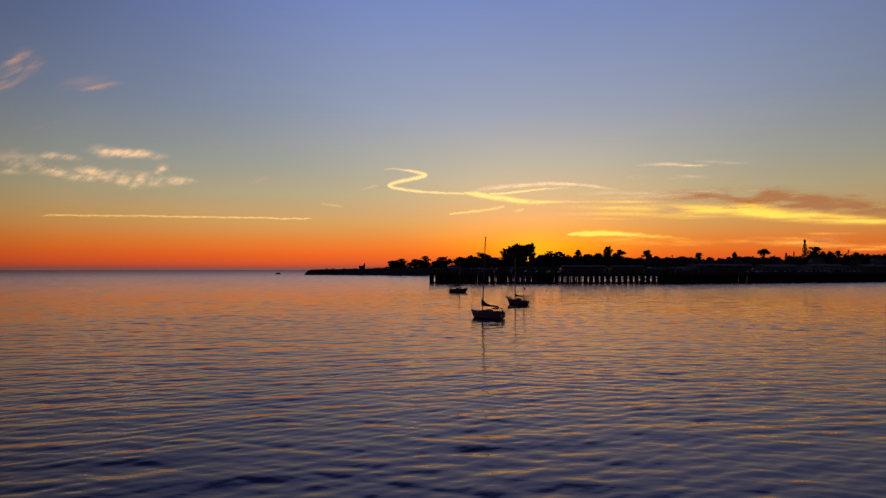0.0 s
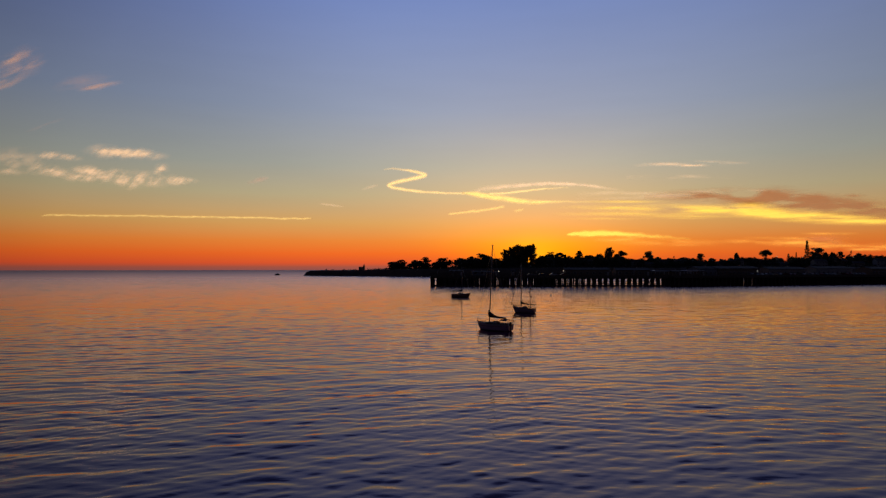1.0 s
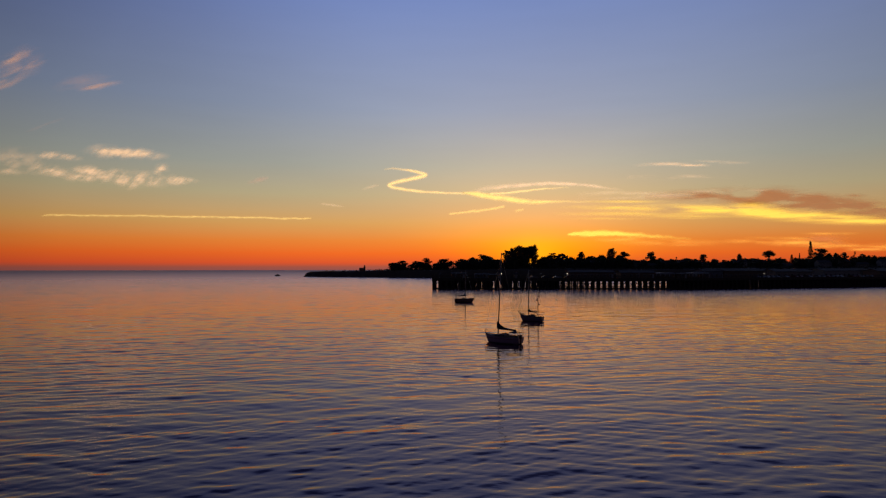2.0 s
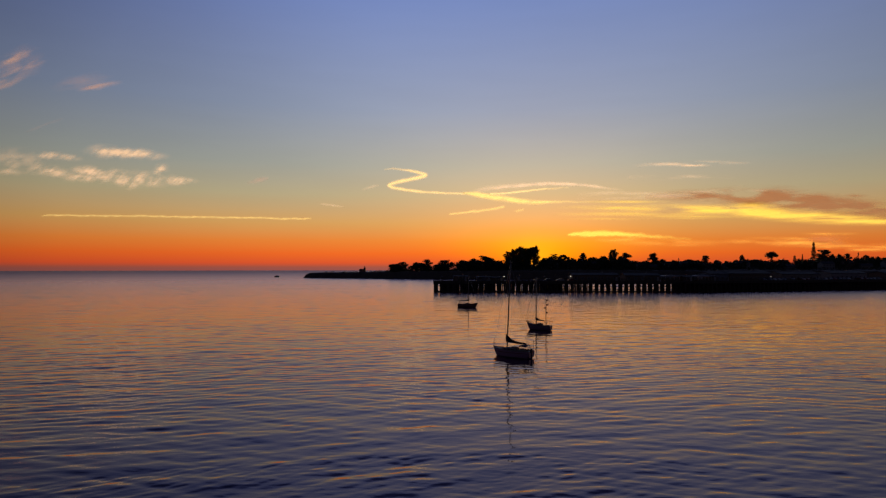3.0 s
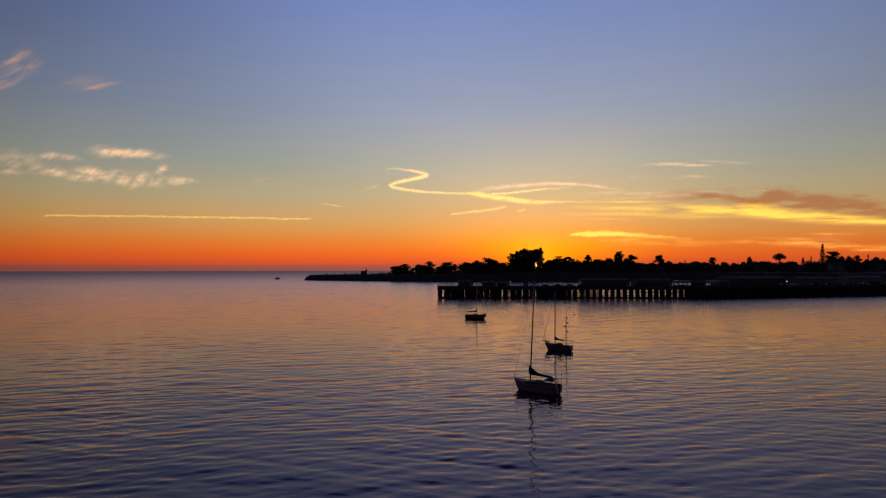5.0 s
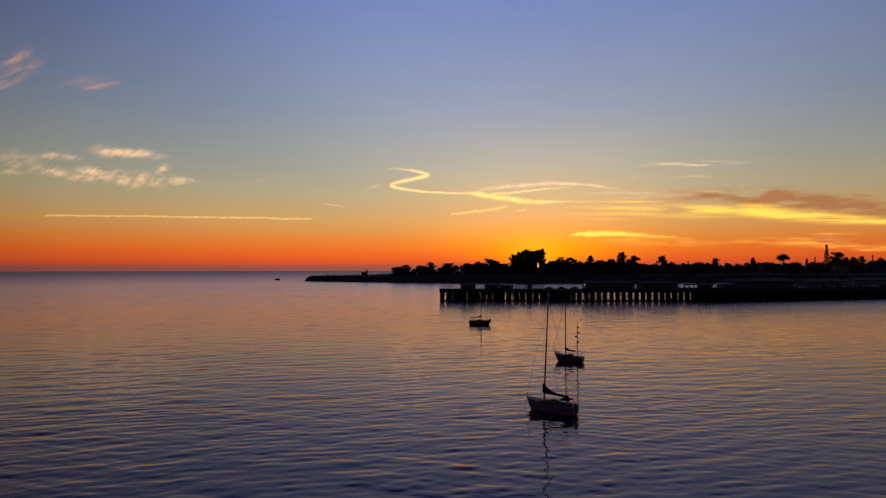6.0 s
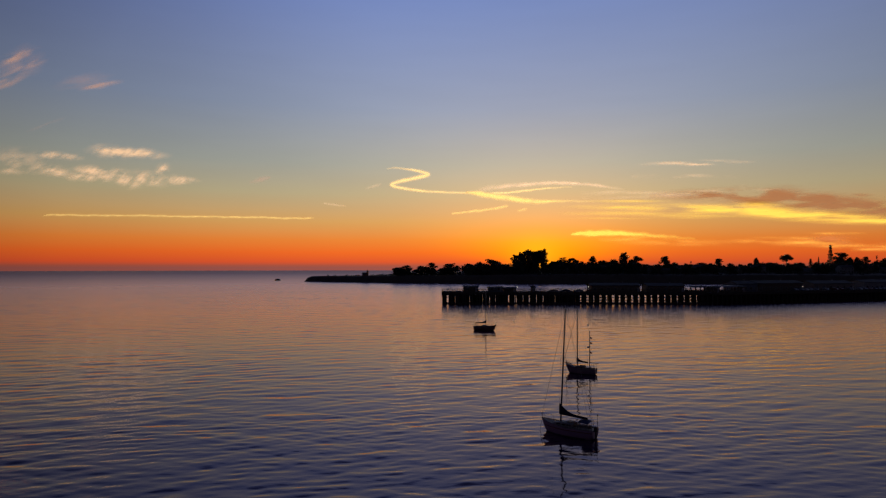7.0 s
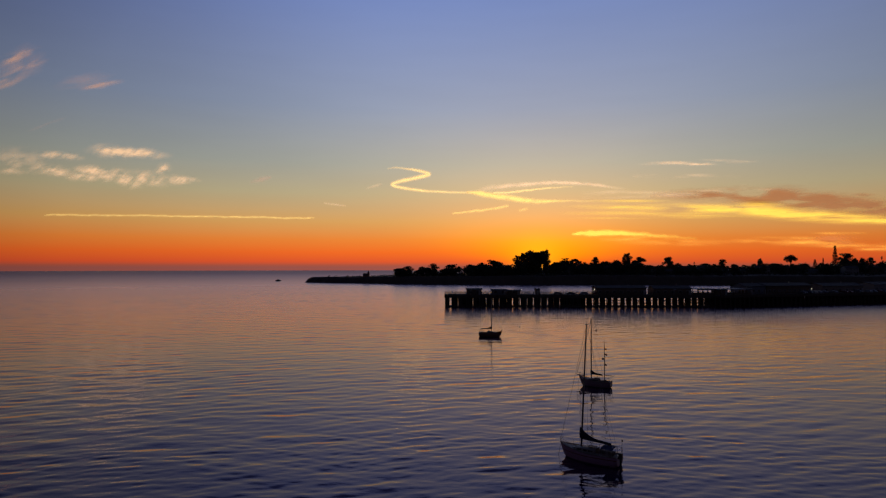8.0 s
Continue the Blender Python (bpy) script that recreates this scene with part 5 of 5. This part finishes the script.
def sky_noise(x, y, seed, octaves=4):
    return noise.fractal(Vector((x, y, seed * 7.3)), 0.9, 2.1, octaves)


def build_cloud(name, box, step, dens, mat, label, category="cloud"):
    """A thin sheet of cloud: cells are kept where the density function is above nothing."""
    x0, x1, y0, y1 = box
    nx, ny = max(2, int((x1 - x0) / step[0])), max(2, int((y1 - y0) / step[1]))
    D = np.zeros((nx + 1, ny + 1))
    for i in range(nx + 1):
        for j in range(ny + 1):
            D[i, j] = dens(x0 + (x1 - x0) * i / nx, y0 + (y1 - y0) * j / ny)
    D = np.clip(D, 0, 1)
    near = 14.0 * len([o for o in bpy.data.objects if "veil_sheet" in o])   # no two sheets lie in one shell
    idx, verts, val, faces = {}, [], [], []
    for i in range(nx):
        for j in range(ny):
            if max(D[i, j], D[i + 1, j], D[i, j + 1], D[i + 1, j + 1]) < 0.015:
                continue
            f = []
            for a, b in ((i, j), (i + 1, j), (i + 1, j + 1), (i, j + 1)):
                if (a, b) not in idx:
                    idx[a, b] = len(verts)
                    verts.append(sky_point(x0 + (x1 - x0) * a / nx, y0 + (y1 - y0) * b / ny, near))
                    val.append(float(D[a, b]))
                f.append(idx[a, b])
            faces.append(tuple(f))
    me = bpy.data.meshes.new(name)
    me.from_pydata(verts, [], faces)
    at = me.attributes.new("veil", "FLOAT", "POINT")
    at.data.foreach_set("value", val)
    me.materials.append(mat)
    ob = new(name, me)
    ob["veil_sheet"] = 1
    return tagged(ob, label, category)


def smooth_line(pts, n=14):
    """A smooth line through a few turning points, as (x, y, width, strength)."""
    p = np.array([pts[0], *pts, pts[-1]], float)
    out = []
    for i in range(1, len(p) - 2):
        for k in range(n):
            t = k / n
            out.append(0.5 * (2 * p[i] + (p[i + 1] - p[i - 1]) * t + (2 * p[i - 1] - 5 * p[i] + 4 * p[i + 1] - p[i + 2]) * t * t
                              + (3 * p[i] - p[i - 1] - 3 * p[i + 1] + p[i + 2]) * t ** 3))
    out.append(p[-1])
    return np.array(out)


def trail_density(pts, seed, ragged=0.35, grain=0.09):
    line = smooth_line(pts)
    a, b = line[:-1], line[1:]
    e = b[:, :2] - a[:, :2]
    ee = (e * e).sum(1) + 1e-9

    def dens(x, y):
        x2 = x + 1.6 * ragged * sky_noise(x * 0.06, y * 0.06, seed + 3, 2)
        y2 = y + 2.4 * ragged * sky_noise(x * 0.05, y * 0.08, seed + 5, 3)
        t = np.clip(((x2 - a[:, 0]) * e[:, 0] + (y2 - a[:, 1]) * e[:, 1]) / ee, 0, 1)
        d = np.hypot(x2 - a[:, 0] - t * e[:, 0], y2 - a[:, 1] - t * e[:, 1])
        w = a[:, 2] + (b[:, 2] - a[:, 2]) * t
        s = a[:, 3] + (b[:, 3] - a[:, 3]) * t
        v = (s * np.exp(-(d / w) ** 2 * 1.6)).max()
        return v * (0.92 + 0.4 * sky_noise(x * grain, y * grain * 1.6, seed)) - 0.02
    return dens


def build_trail(pts, mat, label, seed, step=(2.6, 1.3), pad=9, ragged=0.35, grain=0.09, name="vapour_trail", category="vapour trail"):
    xs, ys = [p[0] for p in pts], [p[1] for p in pts]
    pad = max(pad, 2.2 * max(p[2] for p in pts))
    return build_cloud(name, (min(xs) - pad, max(xs) + pad, min(ys) - pad, max(ys) + pad), step, trail_density(pts, seed, ragged, grain), mat, label, category)


def puff_density(spots, seed, scale=(0.03, 0.07), low=0.0, gain=1.5, tilt=0.0, comb=0.0):
    """Soft spots (x, y, rx, ry, strength), all tilted by some degrees and broken up by noise; comb draws the noise out upwards."""
    c, s = math.cos(radians(tilt)), math.sin(radians(tilt))

    def dens(x, y):
        v = 0.0
        for cx, cy, rx, ry, strong in spots:
            dx, dy = (x - cx) * c + (y - cy) * s, (y - cy) * c - (x - cx) * s
            q = (dx / rx) ** 2 + (dy / ry) ** 2
            if q < 6:
                v = max(v, strong * math.exp(-q * 1.1))
        if v < 0.01:
            return 0.0
        u, w = x * c + y * s, y * c - x * s
        n = sky_noise((u - comb * w) * scale[0], w * scale[1], seed, 5)
        if comb:
            n += 0.45 * sky_noise((u - comb * w) * scale[0] * 4.0, w * scale[1] * 0.6, seed + 2, 3)
        return v * (0.55 + gain * (n - low)) - 0.03
    return dens


CLOUD_GOLD = cloud_material("sunlit_gold_ice_cloud", (1.0, 0.88, 0.42))
CLOUD_YELLOW = cloud_material("low_yellow_ice_cloud", (1.0, 0.84, 0.20))
CLOUD_AMBER = cloud_material("deep_amber_ice_cloud", (1.0, 0.58, 0.15))
CLOUD_STRAW = cloud_material("sunlit_straw_ice_cloud", (1.0, 0.88, 0.55))
CLOUD_CREAM = cloud_material("sunlit_cream_ice_cloud", (0.80, 0.72, 0.68))
CLOUD_ROSE = cloud_material("dim_rose_ice_cloud", (0.52, 0.41, 0.47))
CLOUD_SMOKE = cloud_material("low_smoky_cloud", (0.62, 0.27, 0.12), 0.8)
CLOUD_DUN = cloud_material("thick_dun_cloud", (0.40, 0.24, 0.16), 0.75)


def build_sky_things():
    # heights are over the horizon line
    build_trail([(-103, 175, 1.8, 0.2), (-88, 176.5, 2.0, 0.4), (-65, 174, 2.2, 0.6), (-45, 170, 3.0, 0.9), (-31, 165.5, 3.6, 1.15), (-38, 162, 3.6, 1.15), (-58, 157.5, 3.6, 1.1),
                 (-82, 152, 3.4, 1.1), (-93, 148.5, 3.4, 1.1), (-95, 146, 3.2, 1.1), (-86, 142.5, 3.0, 1.1), (-58, 137.5, 2.6, 1.0), (-25, 134.5, 2.2, 0.95), (15, 132.7, 2.0, 0.9), (38, 132.6, 2.2, 0.7)],
                CLOUD_STRAW, "bright S-shaped vapour trail curling in the sunset sky", 1, step=(1.4, 0.9), ragged=0.25, grain=0.05)
    build_trail([(318, 138, 2.2, 0.1), (288, 142, 2.6, 0.4), (272, 145, 2.6, 0.7), (242, 148, 2.8, 0.85), (208, 150, 3.2, 0.9), (175, 149.3, 3.2, 0.9), (142, 147, 3.6, 0.85), (108, 144, 4.0, 0.75),
                 (75, 140, 5, 0.5), (60, 137, 4.0, 0.25)],
                CLOUD_CREAM, "soft cream upper arm of a hairpin vapour trail", 2, step=(2.0, 1.0), ragged=0.5, grain=0.06)
    build_trail([(38, 132.8, 2.6, 0.6), (56, 131, 4.4, 1.1), (75, 127.5, 5.0, 1.25), (108, 123.5, 5.0, 1.25), (142, 119, 4.6, 1.3), (165, 116.5, 3.8, 1.35), (185, 117, 2.8, 1.1), (208, 117.5, 2.2, 0.6), (262, 117, 2.0, 0.15)],
                CLOUD_GOLD, "broad lower arm of a hairpin vapour trail glowing gold", 24, step=(1.8, 0.9), ragged=0.5, grain=0.05)
    build_trail([(84, 131.5, 1.8, 0.8), (128, 134, 1.9, 0.95), (152, 136.5, 2.0, 0.95), (178, 140, 1.8, 0.8), (202, 141.5, 1.6, 0.4), (224, 142, 1.6, 0.2)], CLOUD_STRAW, "thin straight vapour trail inside the hairpin", 3, step=(1.8, 0.8), ragged=0.7, grain=0.2)
    build_trail([(14, 95, 1.8, 0.6), (50, 100, 2.2, 0.75), (86, 104, 2.2, 0.7), (108, 109, 2.4, 0.6)], CLOUD_GOLD, "short rising vapour trail low over the trees", 4, ragged=0.6, grain=0.2)
    build_trail([(130, 101, 2.4, 0.4), (142, 103, 2.4, 0.5)], CLOUD_GOLD, "short stub of a vapour trail", 5)
    build_trail([(-712, 92, 1.6, 0.3), (-690, 93, 1.8, 0.65), (-560, 92, 1.9, 0.6), (-420, 90, 1.8, 0.65), (-300, 88, 1.7, 0.6), (-246, 87, 1.6, 0.6), (-234, 87, 1.4, 0.3)],
                CLOUD_GOLD, "long level vapour trail low over the open sea", 6, step=(3.2, 0.9), ragged=0.5, grain=0.13)
    build_trail([(-216, 114, 1.4, 0.35), (-196, 111, 1.6, 0.45), (-178, 109, 1.2, 0.3)], CLOUD_CREAM, "tiny faint vapour trail", 7)
    build_trail([(-346, 151, 3, 0.12), (-328, 156, 5, 0.38), (-312, 160, 3, 0.3)], CLOUD_ROSE, "small faint wisp of cloud", 8)
    build_trail([(-140, 140, 2.5, 0.15), (-124, 145, 3, 0.3), (-116, 147, 2, 0.2)], CLOUD_CREAM, "small faint wisp of cloud", 9)
    # the tufts over the open sea
    build_cloud("cloud", (-660, -470, 178, 232), (2.0, 1.2), puff_density([(-598, 207, 26, 9, 1.1), (-570, 204, 44, 8.5, 1.25), (-535, 201, 30, 6, 0.9)], 11, (0.03, 0.07), -0.35, 0.8, -3, 0.9), CLOUD_CREAM, "ragged cream tuft of cloud over the open sea")
    build_cloud("cloud", (-690, -430, 128, 200), (1.7, 1.1), puff_density([(-628, 172, 26, 7, 1.0), (-642, 160, 26, 6, 0.75), (-600, 160, 20, 8, 0.7), (-580, 164, 20, 10, 0.85), (-562, 153, 22, 9, 0.95), (-537, 159, 20, 11, 0.85), (-515, 154, 20, 9, 0.85), (-500, 176, 10, 7, 0.7), (-508, 168, 9, 6, 0.6), (-478, 156, 20, 7, 0.95), (-455, 156, 20, 4, 0.4)], 12, (0.045, 0.07), -0.32, 0.95, -4, 0.9), CLOUD_CREAM, "long broken bank of small cream tufts of cloud")
    build_cloud("cloud", (-830, -640, 140, 225), (2.4, 1.4), puff_density([(-700, 200, 24, 6, 0.75), (-672, 197, 22, 5, 0.6), (-708, 174, 26, 8, 0.8), (-688, 169, 22, 6, 0.7), (-760, 192, 50, 18, 0.28), (-775, 172, 30, 6, 0.35)], 13, (0.04, 0.08), -0.2, 1.1, -4, 0.9), CLOUD_CREAM, "thin scattered tufts of pale cloud")
    build_cloud("cloud", (-880, -680, 300, 410), (2.2, 1.4), puff_density([(-770, 374, 26, 9, 0.7), (-750, 381, 14, 6, 0.55), (-760, 354, 44, 7, 0.65), (-795, 336, 40, 8, 0.6), (-775, 330, 30, 6, 0.4), (-770, 358, 46, 26, 0.3)], 14, (0.02, 0.08), -0.2, 1.1, 24), CLOUD_ROSE, "dim rose streaks of high cloud")
    build_cloud("cloud", (-720, -540, 300, 355), (2.2, 1.2), puff_density([(-616, 324, 26, 5, 0.95), (-602, 327, 20, 4.5, 0.75), (-640, 335, 56, 14, 0.18)], 15, (0.02, 0.10), -0.35, 0.8, 10), CLOUD_ROSE, "small rose streak of high cloud")
    build_cloud("cloud", (-770, -660, 235, 275), (2.4, 1.4), puff_density([(-712, 254, 28, 2.6, 0.28)], 23, (0.02, 0.10), -0.3, 0.8, 20), CLOUD_ROSE, "barely visible wisp of high cloud")
    # the bank by the sun
    build_cloud("cloud", (90, 900, 66, 134), (2.6, 0.9), puff_density([(330, 117, 60, 2.6, 0.5), (310, 107, 70, 4, 0.7), (400, 106, 90, 6, 0.95), (480, 104, 80, 7, 1.0), (545, 106.5, 38, 9, 1.3), (575, 99, 60, 8, 1.35), (625, 93, 70, 6.5, 1.3), (690, 87.5, 80, 5.5, 1.25), (775, 82, 90, 5, 1.2), (380, 96, 140, 4, 0.5), (460, 91, 120, 3, 0.4), (300, 87, 60, 1.8, 0.45), (420, 88, 70, 2, 0.35)], 16, (0.009, 0.11), -0.3, 0.95), CLOUD_YELLOW, "long gold-lit bank of streaked cloud")
    build_cloud("cloud", (360, 920, 76, 160), (2.6, 1.1), puff_density([(425, 127, 60, 6, 0.6), (470, 127, 60, 9, 1.1), (530, 128, 60, 11.5, 1.35), (585, 125, 60, 13.5, 1.5), (640, 118, 60, 12.5, 1.5), (700, 111, 60, 12.5, 1.4), (755, 105, 60, 12, 1.3), (820, 99, 60, 12, 1.25), (735, 128, 20, 3.5, 0.5)], 17, (0.014, 0.085), -0.26, 1.2), CLOUD_DUN, "thick dun-brown cloud above the gold bank")
    build_cloud("cloud", (420, 660, 124, 150), (2.4, 0.9), puff_density([(470, 135, 40, 1.8, 0.45), (520, 138.5, 50, 1.8, 0.5), (575, 137.5, 50, 1.8, 0.45), (528, 144, 12, 2, 0.4)], 25, (0.02, 0.16), -0.25, 1.2), CLOUD_CREAM, "pale frayed upper edge of the dun cloud")
    build_trail([(224, 59, 2.4, 0.8), (242, 60.3, 3.8, 2.0), (275, 61, 4.2, 2.2), (308, 60.5, 4.0, 1.7), (345, 58, 3.8, 0.75), (390, 55, 3.6, 0.4), (440, 51, 3, 0.15)],
                CLOUD_YELLOW, "bright yellow streak of cloud close over the trees", 18, step=(2.2, 1.0), ragged=0.9, grain=0.05, name="cloud", category="cloud")
    build_cloud("cloud", (270, 520, 30, 62), (2.6, 1.2), puff_density([(340, 50, 60, 4, 0.5), (400, 45, 70, 5, 0.6), (430, 41, 60, 3, 0.4)], 18, (0.012, 0.09), -0.3, 0.9), CLOUD_AMBER, "soft orange tail of the yellow streak")
    build_cloud("cloud", (470, 880, 20, 78), (2.4, 1.0), puff_density([(575, 46, 60, 4, 0.6), (640, 44, 60, 5, 0.7), (690, 60.5, 36, 2, 0.6), (700, 38, 60, 4.5, 0.6), (745, 32, 50, 3.5, 0.6), (800, 38, 70, 5, 0.5), (610, 52, 60, 3, 0.4)], 19, (0.012, 0.12), -0.25, 1.2), CLOUD_AMBER, "faint orange streaks of low cloud")
    build_cloud("cloud", (590, 800, 30, 70), (2.4, 1.1), puff_density([(682, 50, 34, 6, 1.3), (662, 51, 30, 4, 0.9), (705, 46, 24, 5, 0.9)], 20, (0.02, 0.09), -0.3, 0.9), CLOUD_SMOKE, "low smoky brown patch of cloud")
    build_cloud("cloud", (330, 600, 150, 205), (3.0, 1.5), puff_density([(412, 184.5, 46, 2.6, 0.6), (445, 183, 26, 2.6, 0.75), (475, 187, 40, 3.2, 0.45), (510, 187, 36, 2, 0.3), (380, 182, 30, 1.8, 0.35), (400, 161, 90, 3, 0.22), (455, 163, 40, 2.2, 0.25)], 21, (0.02, 0.2), -0.2, 1.4), CLOUD_CREAM, "thin pale streak of high cloud")
    build_cloud("cloud", (240, 520, 118, 150), (3.0, 1.2), puff_density([(330, 131, 70, 5, 0.4), (400, 130, 90, 5, 0.4), (300, 124, 70, 3, 0.35)], 22, (0.012, 0.12), -0.2, 1.3), CLOUD_CREAM, "thin veil of pale haze cloud")


build_sky_things()
